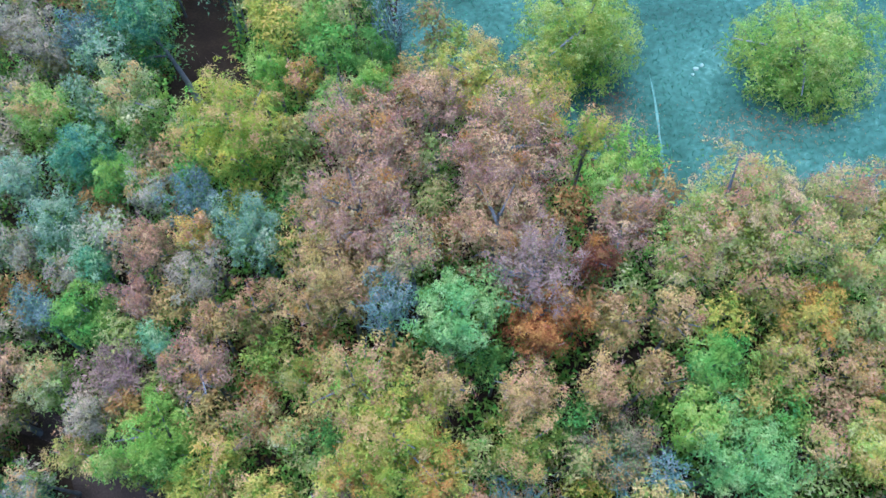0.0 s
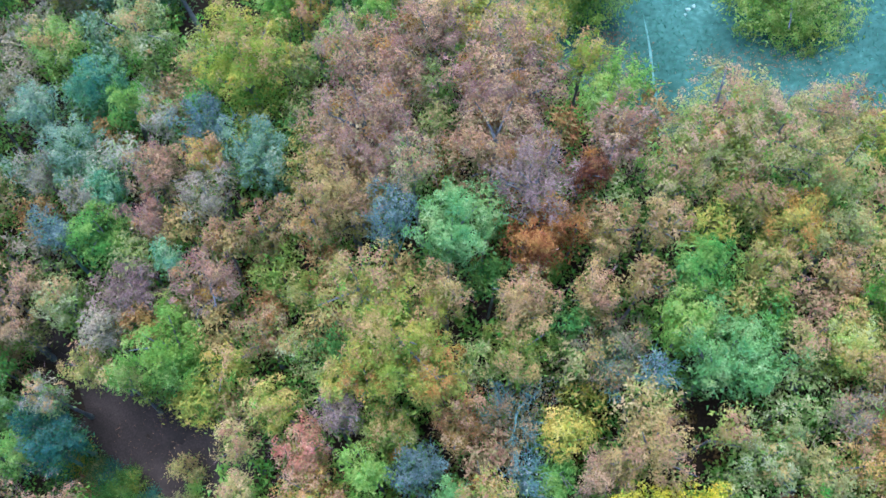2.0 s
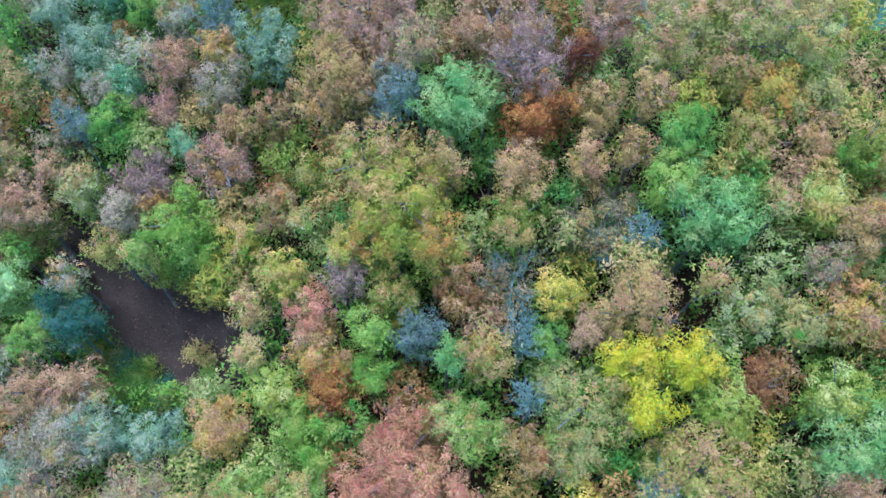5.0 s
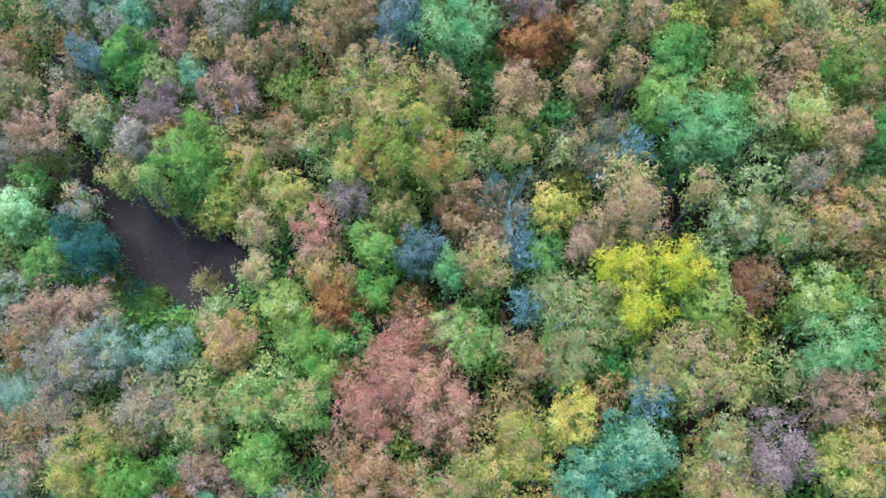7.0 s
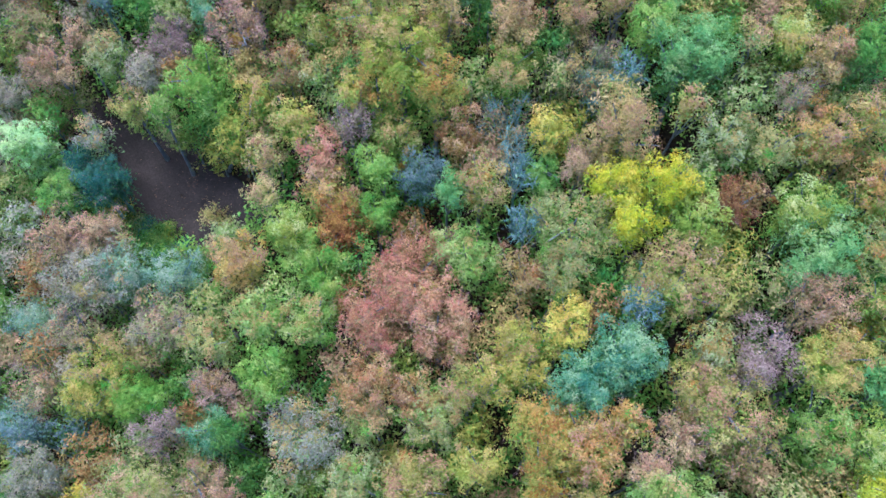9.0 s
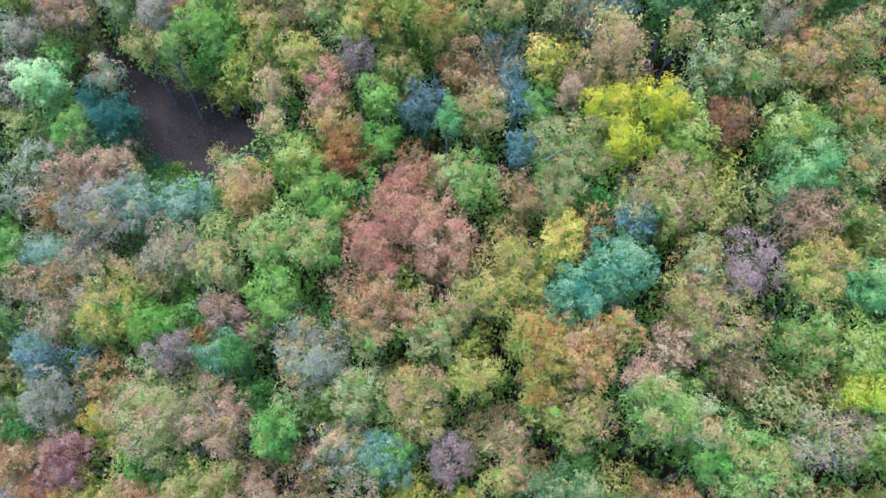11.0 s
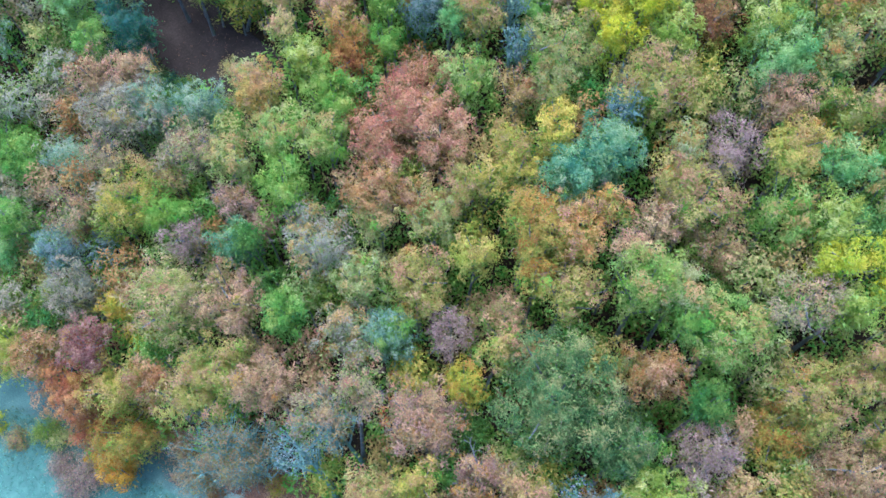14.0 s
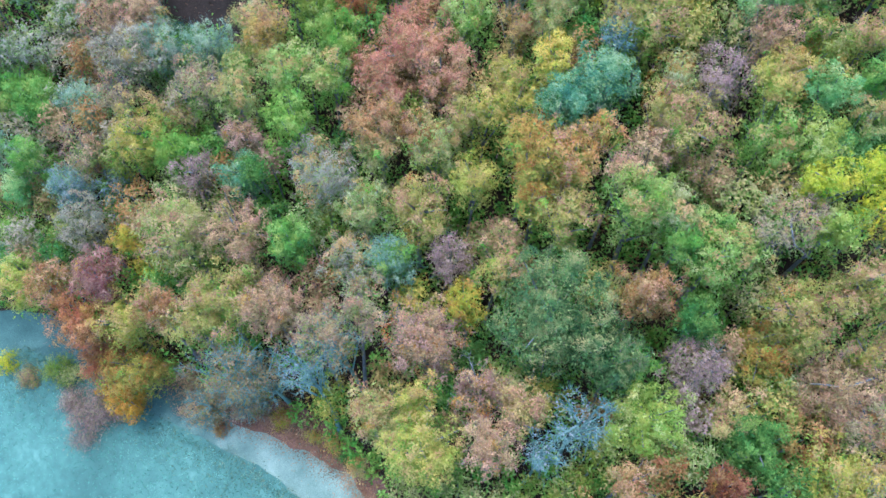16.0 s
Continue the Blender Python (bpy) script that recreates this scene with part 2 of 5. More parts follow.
# the strip of bare soil that leads into it under the trees
w = np.linspace(0, 1, 22)
gx, gy = -20.5 - 7.5 * w, 6.8 + 6.4 * w + 0.5 * np.sin(w * 5)
wid = 1.5 + 0.35 * np.sin(w * 9) - 0.7 * w
across = np.linspace(1, -1, 5)[None] * wid[:, None]
sheet("soil_strip", gx[:, None] + 0.65 * across, gy[:, None] + 0.76 * across, SOIL, 0.052, "dark bare soil strip under the trees beside a clearing", "soil", 0.05)

# ---- trees ----
rng = np.random.default_rng(7)


def unit(v):
    return v / np.maximum(np.linalg.norm(v, axis=-1, keepdims=True), 1e-6)


def leaf_blades(pos, nrm, length, width, axis=None):
    """Pointed leaves at pos, facing nrm, in random turns or along axis."""
    n = len(pos)
    d = unit(rng.normal(size=(n, 3))) if axis is None else axis
    t = unit(d - nrm * (d * nrm).sum(1, keepdims=True))
    b = np.cross(nrm, t)
    L, W = length[:, None] / 2, width[:, None] / 2
    v = np.stack([pos - t * L + b * W, pos + t * L * 1.1, pos - t * L - b * W], 1).reshape(-1, 3)
    return v, np.arange(3 * n).reshape(n, 3)


def tube(path, radii, sides):
    """A tapered tube along the path."""
    path, radii = np.asarray(path, float), np.asarray(radii, float)
    tg = unit(np.gradient(path, axis=0))
    ref = np.array([0.13, 0.97, 0.21])
    s1 = unit(np.cross(tg, ref))
    s2 = np.cross(tg, s1)
    a = np.arange(sides) * 2 * math.pi / sides
    ring = path[:, None] + radii[:, None, None] * (s1[:, None] * np.cos(a)[None, :, None] + s2[:, None] * np.sin(a)[None, :, None])
    f = []
    for i in range(len(path) - 1):
        for j in range(sides):
            k = (j + 1) % sides
            f.append((i * sides + j, i * sides + k, (i + 1) * sides + k, (i + 1) * sides + j))
    return ring.reshape(-1, 3), np.array(f)


def join(pieces):
    vs, fs, n = [], [], 0
    for v, f in pieces:
        vs.append(v)
        fs.append(f + n)
        n += len(v)
    return np.concatenate(vs), np.concatenate(fs)


def part(name, verts, faces, mat, parent, label="", smooth=False):
    ob = new(name, mesh_from(name, verts, faces, mat, smooth))
    ob.parent = parent
    if label:
        ob["label"] = label
    return ob


KINDS, MIDDLING = {}, []
# turned-leaf tones, with skylight on the tops and darker sides put into them
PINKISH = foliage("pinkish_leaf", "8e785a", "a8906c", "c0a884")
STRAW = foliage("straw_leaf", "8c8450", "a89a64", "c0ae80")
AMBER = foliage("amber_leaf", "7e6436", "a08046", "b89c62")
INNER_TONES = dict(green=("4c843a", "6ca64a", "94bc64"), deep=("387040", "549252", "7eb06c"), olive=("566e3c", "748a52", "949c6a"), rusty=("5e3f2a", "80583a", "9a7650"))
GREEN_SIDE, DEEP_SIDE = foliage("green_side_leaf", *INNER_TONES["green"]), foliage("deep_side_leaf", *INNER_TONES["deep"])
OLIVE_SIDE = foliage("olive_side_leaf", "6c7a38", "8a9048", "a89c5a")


def blend(p, q, k):
    """A hexadecimal colour between two others."""
    return "".join("%02x" % round(int(p[i:i + 2], 16) * (1 - k) + int(q[i:i + 2], 16) * k) for i in (0, 2, 4))


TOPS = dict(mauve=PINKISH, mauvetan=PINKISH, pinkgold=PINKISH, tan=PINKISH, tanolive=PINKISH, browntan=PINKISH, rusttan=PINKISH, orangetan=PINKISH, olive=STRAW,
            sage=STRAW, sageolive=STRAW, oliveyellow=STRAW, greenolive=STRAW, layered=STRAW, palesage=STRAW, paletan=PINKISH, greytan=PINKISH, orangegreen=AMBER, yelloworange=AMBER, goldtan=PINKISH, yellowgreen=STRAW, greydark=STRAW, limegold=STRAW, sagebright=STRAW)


def kind_of_tree(name, tones, look_words, leaf=1.0, twigs=0.0, inner="green", flat=0.85, tall=1.0, bark=None, twig_mat=None):
    a, b, c = tones.split()
    # the inner leaves: halfway between the kind's own tones and its inner ones
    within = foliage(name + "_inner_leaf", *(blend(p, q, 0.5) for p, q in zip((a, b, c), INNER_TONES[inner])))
    KINDS[name] = (foliage(name + "_leaf", a, b, c), look_words, leaf, twigs, within, flat, tall, bark or BARK, twig_mat or TWIG, inner)


LEAF_LENGTH, LEAVES_PER_SQUARE = 0.175, 1800


def tree(x, y, z, r, kind, foot=None):
    """A tree whose crown of radius r has its middle at height z: trunk, limbs, fine twigs and leaves. foot: where a leaning one stands."""
    mat, words, leaf, twigs, inner, flat, tall, bark, twig_mat, side = KINDS[kind]
    lean = rng.normal(size=2) * 0.25
    fx, fy = foot or (x - lean[0], y - lean[1])
    base = float(ground_z(fx, fy))
    root = new("tree")
    root.location = (fx, fy, base)
    o = np.array(root.location)
    if r < 1.9:
        MIDDLING.append(root)
    words = ("broad " if r > 2.9 else "small " if r < 1.25 else "") + words
    tagged(root, words.replace("small small", "small").replace("broad broad", "broad"), "tree", "woodland trees")
    c = np.array([x, y, z]) - o
    rz = r * tall
    # lobes of an uneven crown: round above, drawn out downwards
    k = int(np.clip(9 + r * 7, 11, 34))
    i = np.arange(k) + 0.5
    h = 1 - 1.7 * i / k
    az = i * 2.39996 + rng.uniform(0, 6.3)
    d = np.stack([np.cos(az) * np.sqrt(1 - h * h), np.sin(az) * np.sqrt(1 - h * h), h], 1) + rng.normal(size=(k, 3)) * 0.16
    turn, squash = rng.uniform(0, 3.1), rng.uniform(0.84, 1.0)
    lr = r * rng.uniform(0.28, 0.46, k) * (1.15 if k < 18 else 1.0)
    reach = np.minimum(rng.uniform(0.55, 0.95, k), 1.08 - 0.88 * lr / r) * (squash + (1 - squash) * 2 * np.cos(az - turn) ** 2)
    deep = 1.15 if math.hypot(x + 18.5, y - 9.5) < 5.5 and r < 2.2 else min(1.9, max(1.0, (c[2] - 1.2) / r * 0.8))
    taper = np.where(d[:, 2] < 0, 1 + 0.3 * d[:, 2], 1.0)
    lobes = c + d * reach[:, None] * np.array([r, r, rz]) * np.stack([taper, taper, np.where(d[:, 2] < 0, deep, 1.0)], 1)
    lobes = np.concatenate([lobes, (c + [0, 0, -0.2 * rz])[None]])
    lr = np.append(lr, r * 0.55)
    # trunk and limbs
    tr = 0.05 + 0.055 * r
    s = np.linspace(0, 1, 7)
    end = c + [0, 0, 0.45 * rz]
    bend = rng.normal(size=2) * 0.12
    path = s[:, None] * end[None]
    path[:, :2] += np.sin(s * 3.1)[:, None] * bend[None]
    path[0, 2] = -0.15
    rad = tr * (1.15 - s * 0.95)
    rad[0] *= 1.35
    v, f = tube(path, rad, 7)
    trunk = part("trunk", v, f, bark, root, "", True)
    bare = leaf < 0.35
    fine = []
    for j in rng.permutation(k)[:11 if bare else 5]:
        a0 = rng.uniform(0.45, 0.9)
        p0 = np.array([np.interp(a0, s, path[:, q]) for q in range(3)])
        q1 = lobes[j] + unit(lobes[j] - c) * lr[j] * 0.4
        m = p0 * 0.5 + q1 * 0.5 + np.array([0, 0, 0.18 * r]) * rng.uniform(-0.4, 1) + rng.normal(size=3) * 0.08
        ss = np.linspace(0, 1, 5)[:, None]
        lp = (1 - ss) ** 2 * p0 + 2 * ss * (1 - ss) * m + ss ** 2 * q1
        v, f = tube(lp, tr * (0.46 if bare else 0.5) * (1.05 - 0.85 * ss[:, 0]), 5)
        part("limb", v, f, bark, trunk, "", True)
        if bare or twigs >= 1.0:
            for _ in range(11 if bare else 5):
                g = rng.uniform(0.3, 1)
                b0 = np.array([np.interp(g, ss[:, 0], lp[:, q]) for q in range(3)])
                way = unit(unit(q1 - p0) + rng.normal(size=3) * 0.55 + [0, 0, 0.25])
                ln = r * rng.uniform(0.25, 0.6)
                b1 = b0 + way * ln * 0.5 + rng.normal(size=3) * 0.04 * r
                b2 = b1 + unit(way + rng.normal(size=3) * 0.3) * ln * 0.5
                fine.append(tube([b0, b1, b2], [0.026, 0.017, 0.008] if bare else [0.022, 0.015, 0.007], 3))
                for _ in range(3 if bare else 1):
                    e0 = b0 + (b2 - b0) * rng.uniform(0.2, 1)
                    e1 = e0 + unit(way + rng.normal(size=3) * 0.7) * ln * 0.45
                    fine.append(tube([e0, (e0 + e1) / 2 + rng.normal(size=3) * 0.02, e1], [0.014, 0.01, 0.005], 3))
    if fine:
        v, f = join(fine)
        tagged(part("branchwork", v, f, bark, root), kind="stuff")
    # sprays stand on the lobes, and leaves on the sprays
    share = lr ** 2 / (lr ** 2).sum()
    m = int(25 * r * r + 24)
    ws = rng.choice(k + 1, m, p=share)
    sd = unit(rng.normal(size=(m, 3)) + [0, 0, 0.35])
    sp = lobes[ws] + sd * (lr[ws] * rng.uniform(0.62, 1.14, m))[:, None] * np.array([1, 1, flat])
    out = unit(sp - c)
    sn = unit(sd * 0.4 + out * 0.6 + [0, 0, 0.35] + rng.normal(size=(m, 3)) * 0.18)
    sr = rng.uniform(0.17, 0.42, m) * (0.76 + 0.14 * r)
    # top sprays take turned, lighter tones that stand in for skylight; lower sides differ
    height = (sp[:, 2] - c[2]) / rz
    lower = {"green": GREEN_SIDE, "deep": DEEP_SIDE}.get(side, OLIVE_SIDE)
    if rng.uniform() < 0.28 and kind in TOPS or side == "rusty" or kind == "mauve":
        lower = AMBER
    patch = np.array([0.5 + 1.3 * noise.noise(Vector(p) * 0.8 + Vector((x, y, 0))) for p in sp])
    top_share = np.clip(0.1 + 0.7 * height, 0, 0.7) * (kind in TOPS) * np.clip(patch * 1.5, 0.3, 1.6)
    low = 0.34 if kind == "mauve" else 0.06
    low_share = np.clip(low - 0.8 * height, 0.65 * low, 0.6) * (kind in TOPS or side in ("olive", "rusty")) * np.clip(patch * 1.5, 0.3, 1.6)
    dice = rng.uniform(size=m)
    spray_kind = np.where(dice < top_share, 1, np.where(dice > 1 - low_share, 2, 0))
    n = int(LEAVES_PER_SQUARE * r * r * leaf * 0.78)
    on = rng.choice(m, n, p=sr ** 2 / (sr ** 2).sum())
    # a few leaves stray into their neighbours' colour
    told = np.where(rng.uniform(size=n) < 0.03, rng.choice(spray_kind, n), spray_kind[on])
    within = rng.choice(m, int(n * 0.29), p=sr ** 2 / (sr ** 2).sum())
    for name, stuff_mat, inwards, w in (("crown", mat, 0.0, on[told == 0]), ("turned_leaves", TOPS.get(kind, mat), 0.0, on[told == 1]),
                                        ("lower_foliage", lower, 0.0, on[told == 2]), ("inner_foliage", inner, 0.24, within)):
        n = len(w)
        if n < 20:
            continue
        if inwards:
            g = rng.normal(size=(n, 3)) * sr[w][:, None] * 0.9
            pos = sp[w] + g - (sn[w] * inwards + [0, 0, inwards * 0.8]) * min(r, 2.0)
            # half of the inner leaves hang further down the sides
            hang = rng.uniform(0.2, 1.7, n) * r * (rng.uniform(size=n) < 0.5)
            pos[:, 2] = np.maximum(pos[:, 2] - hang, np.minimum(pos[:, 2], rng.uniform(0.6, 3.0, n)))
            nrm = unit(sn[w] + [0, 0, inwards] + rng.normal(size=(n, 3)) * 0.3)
        else:
            # a spray is a small drooping dome, longer outwards than across
            g = unit(rng.normal(size=(n, 3)))
            g = unit(g - (g * sn[w]).sum(1, keepdims=True) * sn[w])
            rad = np.sqrt(rng.uniform(0, 1, n)) * rng.choice([1.0, 1.0, 1.3], n)
            along = 1 + 0.45 * (g * out[w]).sum(1)
            g = g * (rad * along * sr[w])[:, None]
            pos = sp[w] + g - sn[w] * (0.6 * rad ** 2 * sr[w])[:, None] - np.array([0, 0, 0.2]) * (rad ** 2 * sr[w])[:, None] + rng.normal(size=(n, 3)) * 0.05
            nrm = unit(sn[w] + unit(g) * (0.8 * rad)[:, None] + rng.normal(size=(n, 3)) * 0.2)
        ln = LEAF_LENGTH * (0.72 if inwards == 0 else 1.15) * rng.uniform(0.65, 1.35, n)
        v, f = leaf_blades(pos, nrm, ln, ln * 0.52, unit(g + rng.normal(size=(n, 3)) * 0.12))
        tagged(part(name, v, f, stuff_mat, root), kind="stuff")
    n = int(240 * r * r * twigs)
    if n > 10:
        which = rng.choice(m, n)
        axis = unit(sn[which] + rng.normal(size=(n, 3)) * 0.4 + [0, 0, 0.2])
        pos = sp[which] + axis * rng.uniform(-0.15, 0.3, n)[:, None] + rng.normal(size=(n, 3)) * 0.12
        nrm = unit(np.cross(axis, rng.normal(size=(n, 3))))
        ln = rng.uniform(0.3, 0.75, n)
        v, f = leaf_blades(pos, nrm, ln, np.full(n, 0.022), axis)
        tagged(part("fine_branching", v, f, twig_mat, root), kind="stuff")
    return root


LOW = {}


def low_tree(x, y, z, r, kind):
    """A young tree between the others, joined with its like into one growth."""
    mat, inner = KINDS[kind][0], KINDS[kind][4]
    base = float(ground_z(x, y))
    z = z + 1.2
    c = np.array([x, y, z])
    LOW.setdefault(("understorey_wood", BARK), []).append(tube([(x, y, base - 0.1), (x + 0.1, y, (base + z) / 2), (x, y, z)], [0.1, 0.07, 0.03], 5))
    m = int(26 * r * r + 12)
    sd = unit(rng.normal(size=(m, 3)) + [0, 0, 0.2])
    low = np.where(sd[:, 2] < 0, min(2.6, max(1.0, (z - base - 1) / r)), 1.0)
    sp = c + sd * np.stack([np.ones(m), np.ones(m), low], 1) * r * rng.uniform(0.6, 1.2, (m, 1))
    sn = unit(sd + [0, 0, 0.4] + rng.normal(size=(m, 3)) * 0.2)
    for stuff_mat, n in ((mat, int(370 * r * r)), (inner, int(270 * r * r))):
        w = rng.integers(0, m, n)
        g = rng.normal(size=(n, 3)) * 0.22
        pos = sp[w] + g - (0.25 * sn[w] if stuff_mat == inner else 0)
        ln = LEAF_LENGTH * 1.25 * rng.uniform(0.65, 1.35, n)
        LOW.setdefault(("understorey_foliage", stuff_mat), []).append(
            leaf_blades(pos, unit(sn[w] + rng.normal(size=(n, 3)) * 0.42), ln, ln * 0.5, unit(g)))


# the kinds of tree, by the colour of their autumn leaves
kind_of_tree("tan", "8c8054 a89a63 c0af7a", "beige-brown withering tree in the autumn wood", 0.8, 0.4, "olive")
kind_of_tree("tanblue", "748270 929680 aea68c", "beige and blue-grey thinning tree in the wood", 0.85, 0.5, "olive")
kind_of_tree("tanolive", "7d8551 9c9c57 b8ac76", "tan and olive broadleaf tree turning in autumn", 0.85, 0.3, "green")
kind_of_tree("olive", "6f7b49 92986a b0ad75", "olive-brown broadleaf tree in early autumn", 0.9, 0.2, "green")
kind_of_tree("bluegrey", "4a6664 648080 869a92", "blue-grey thinly leaved tree in the wood", 0.55, 1.0, "deep", bark=BARK_PALE, twig_mat=BARK_PALE)
kind_of_tree("teal", "2f6c5a 58926e 94b488", "dark teal-green broadleaf tree still in leaf", 1.05, 0.0, "deep")
kind_of_tree("deepteal", "225850 34695e 547f70", "dark blue-green tree beside a clearing", 1.0, 0.3, "deep", bark=BARK_PALE)
kind_of_tree("sage", "6d8855 8fa26b b0bd92", "pale sage-green broadleaf tree", 0.95, 0.1, "green")
kind_of_tree("sageolive", "728349 93a26e b2b371", "sage and olive broadleaf tree in early autumn", 0.9, 0.2, "green")
kind_of_tree("sagebright", "66934b 89a95f adc182", "soft light-green broadleaf tree", 0.95, 0.1, "green")
kind_of_tree("emerald", "467c3a 649a4c 8eb266", "emerald-green broadleaf tree still in full leaf", 1.1, 0.0, "deep")
kind_of_tree("emeraldpale", "4e8a4e 76a868 a2c288", "fresh green tree with pale upper leaves", 1.05, 0.0, "deep")
kind_of_tree("bright", "52863a 74a04e 9cb86e", "bright green broadleaf tree in full leaf", 1.05, 0.0, "green")
kind_of_tree("lime", "6f9040 8fa956 b4c286", "lime-green broadleaf tree in full leaf", 1.0, 0.0, "green")
kind_of_tree("limegold", "8a993f aaae62 c6bb6f", "lime-green tree tinged with gold", 1.0, 0.0, "green")
kind_of_tree("yellowgreen", "6f8b35 96a64f bbad56", "green tree with yellow outer leaves", 1.0, 0.1, "green")
kind_of_tree("yelloworange", "7f8c38 a4a048 b2964d", "small tree with yellow and orange leaves", 0.95, 0.1, "green")
kind_of_tree("oliveyellow", "84934b a9aa54 c4b673", "olive-yellow tree turning in autumn", 0.9, 0.2, "green")
kind_of_tree("yellow", "92a632 b0b440 c8c860", "bright yellow tree in autumn leaf", 1.0, 0.1, "green")
kind_of_tree("limeyellow", "8aa636 a6b646 c0c864", "bright yellow-green tree in autumn leaf", 1.0, 0.1, "green")
kind_of_tree("gold", "a0a451 bcb65a cfc676", "golden-yellow small tree in autumn leaf", 0.95, 0.1, "green")
kind_of_tree("goldtan", "9c8e49 b8a05d cab476", "tan-gold tree in dry autumn leaf", 0.95, 0.2, "olive")
kind_of_tree("orange", "a88138 c89c4f d8b264", "glowing orange tree in full autumn colour", 0.95, 0.1, "olive")
kind_of_tree("orangetan", "a08c4f b89c5f c8ae78", "orange-tan tree in autumn leaf", 0.9, 0.3, "green")
kind_of_tree("orangegreen", "84934b a8a258 c29c5b", "green tree with orange-tan outer leaves", 0.9, 0.2, "green")
kind_of_tree("rust", "5e4434 7c5e42 967c58", "rust-red autumn tree low in the wood", 0.95, 0.2, "rusty")
kind_of_tree("rusttan", "80673d 9f8156 b69c6f", "rust and tan tree in autumn leaf", 0.9, 0.3, "olive")
kind_of_tree("browntan", "726942 90855d a89c73", "dull brown withering tree in the wood", 0.8, 0.5, "green")
kind_of_tree("pink", "9a7258 b68e70 caaa8c", "dusky pink-red tree in autumn leaf", 1.0, 0.5, "olive")
kind_of_tree("pinkgold", "7a9042 9ea469 c0a88c", "spreading tree with gold-green leaves and pinkish tips", 0.9, 0.5, "green")
kind_of_tree("mauve", "80695a 9e8674 b8a08e", "mauve-brown tree with thinning leaves", 0.8, 1.0, "olive")
kind_of_tree("mauvetan", "8a765a aa9472 c4ae8a", "mauve and tan thinning autumn tree", 0.8, 0.8, "olive")
kind_of_tree("mauvegrey", "7a6e65 96877e ada093", "grey-mauve tree nearly out of leaf", 0.55, 1.3, "olive")
kind_of_tree("greytan", "7d7f73 9c9a6f b5b08c", "grey-beige thinly leaved tree", 0.6, 1.0, "green")
kind_of_tree("greydark", "535e40 747f61 949678", "dull grey-olive thinly leaved tree", 0.65, 0.9, "deep")
kind_of_tree("paletan", "9a945d b6ac75 cbc18c", "pale straw-coloured autumn tree", 0.85, 0.3, "green")
kind_of_tree("palesage", "748164 929d8e acad94", "pale grey-green tree with silvery leaves", 0.85, 0.5, "green")
kind_of_tree("frost", "5a8670 7a9e82 9eb296", "silvery blue-green tree with thin foliage", 0.85, 0.4, "deep", bark=BARK_PALE, twig_mat=BARK_PALE)
kind_of_tree("pale", "88b878 9ec88a b4d69e", "very pale mint-green tall tree", 1.9, 0.0, "green", tall=1.7)
kind_of_tree("greenolive", "567734 7b8e47 a0a674", "olive-green broadleaf tree in the wood", 1.0, 0.1, "green")
kind_of_tree("deepgreen", "2a5034 507448 98a06c", "large deep-green tree in full leaf", 1.1, 0.1, "deep")
kind_of_tree("darkgreen", "34612f 4c7c3f 749952", "dark green small tree", 1.05, 0.0, "deep")
kind_of_tree("layered", "668435 8c9f49 b0a65d", "broad green tree with layered drooping sprays", 1.0, 0.1, "green", flat=0.5)
kind_of_tree("bare", "5f7478 7c9094 98a6a6", "leafless blue-grey tree in the wood", 0.07, 0.4, "deep", bark=BARK_PALE, twig_mat=BARK_PALE)
kind_of_tree("sparse", "746951 908363 a89c7e", "thin grey tree with few brown leaves", 0.3, 0.5, "olive", bark=BARK_PALE, twig_mat=BARK_PALE)
kind_of_tree("russet", "7c5a38 a47c4c c09c64", "russet-orange tree in autumn leaf", 0.95, 0.2, "rusty")
kind_of_tree("coral", "946c4a b0865c c4a27a", "coral-red tree in autumn leaf", 0.95, 0.2, "rusty")
kind_of_tree("mauvepink", "7c5c58 98766c ac9484", "violet-pink tree with thinning leaves", 0.85, 0.8, "rusty")
kind_of_tree("meadowgreen", "628c40 80a454 a4b676", "rounded olive-green tree standing alone in the meadow", 1.05, 0.1, "green")

# the trees: middle of the crown, its radius and kind
tree(10.51, 5.83, 21.79, 1.20, "bare")
tree(8.90, 6.34, 19.50, 1.30, "sparse")
tree(-26.05, 10.82, 15.20, 1.95, "mauvetan")
tree(-29.41, 9.82, 13.48, 1.40, "tanblue")
tree(-28.24, 14.56, 16.13, 1.50, "greytan")
tree(22.75, 5.06, 25.59, 1.70, "emerald")
tree(22.76, 1.49, 24.16, 1.60, "tanolive")
tree(22.69, -2.24, 23.07, 1.60, "orangetan")
tree(22.46, -5.28, 22.06, 1.50, "sageolive")
tree(22.43, -8.58, 21.01, 1.60, "greenolive")
tree(21.11, 9.00, 25.49, 1.60, "greenolive")
tree(20.82, 5.00, 24.49, 1.50, "tan")
tree(24.86, -8.74, 21.75, 1.50, "tanolive")
tree(24.56, -13.47, 20.14, 1.40, "sageolive")
tree(25.23, -11.05, 21.13, 1.50, "emerald")
tree(-22.74, 4.92, 10.64, 1.25, "deepteal")
tree(-24.70, 5.51, 12.06, 1.20, "deepteal")
tree(-28.43, 3.79, 8.42, 0.75, "russet")
tree(-14.60, 37.80, 20.66, 2.0, "bluegrey")
tree(-30.62, -9.39, 8.06, 1.50, "emerald")
tree(-31.48, -11.24, 6.74, 1.30, "emeraldpale")
tree(-30.52, -17.33, 5.31, 1.50, "lime")
tree(-25.20, 32.75, 18.16, 2.20, "tanblue")
tree(-27.15, 34.04, 18.45, 1.48, "tanblue")
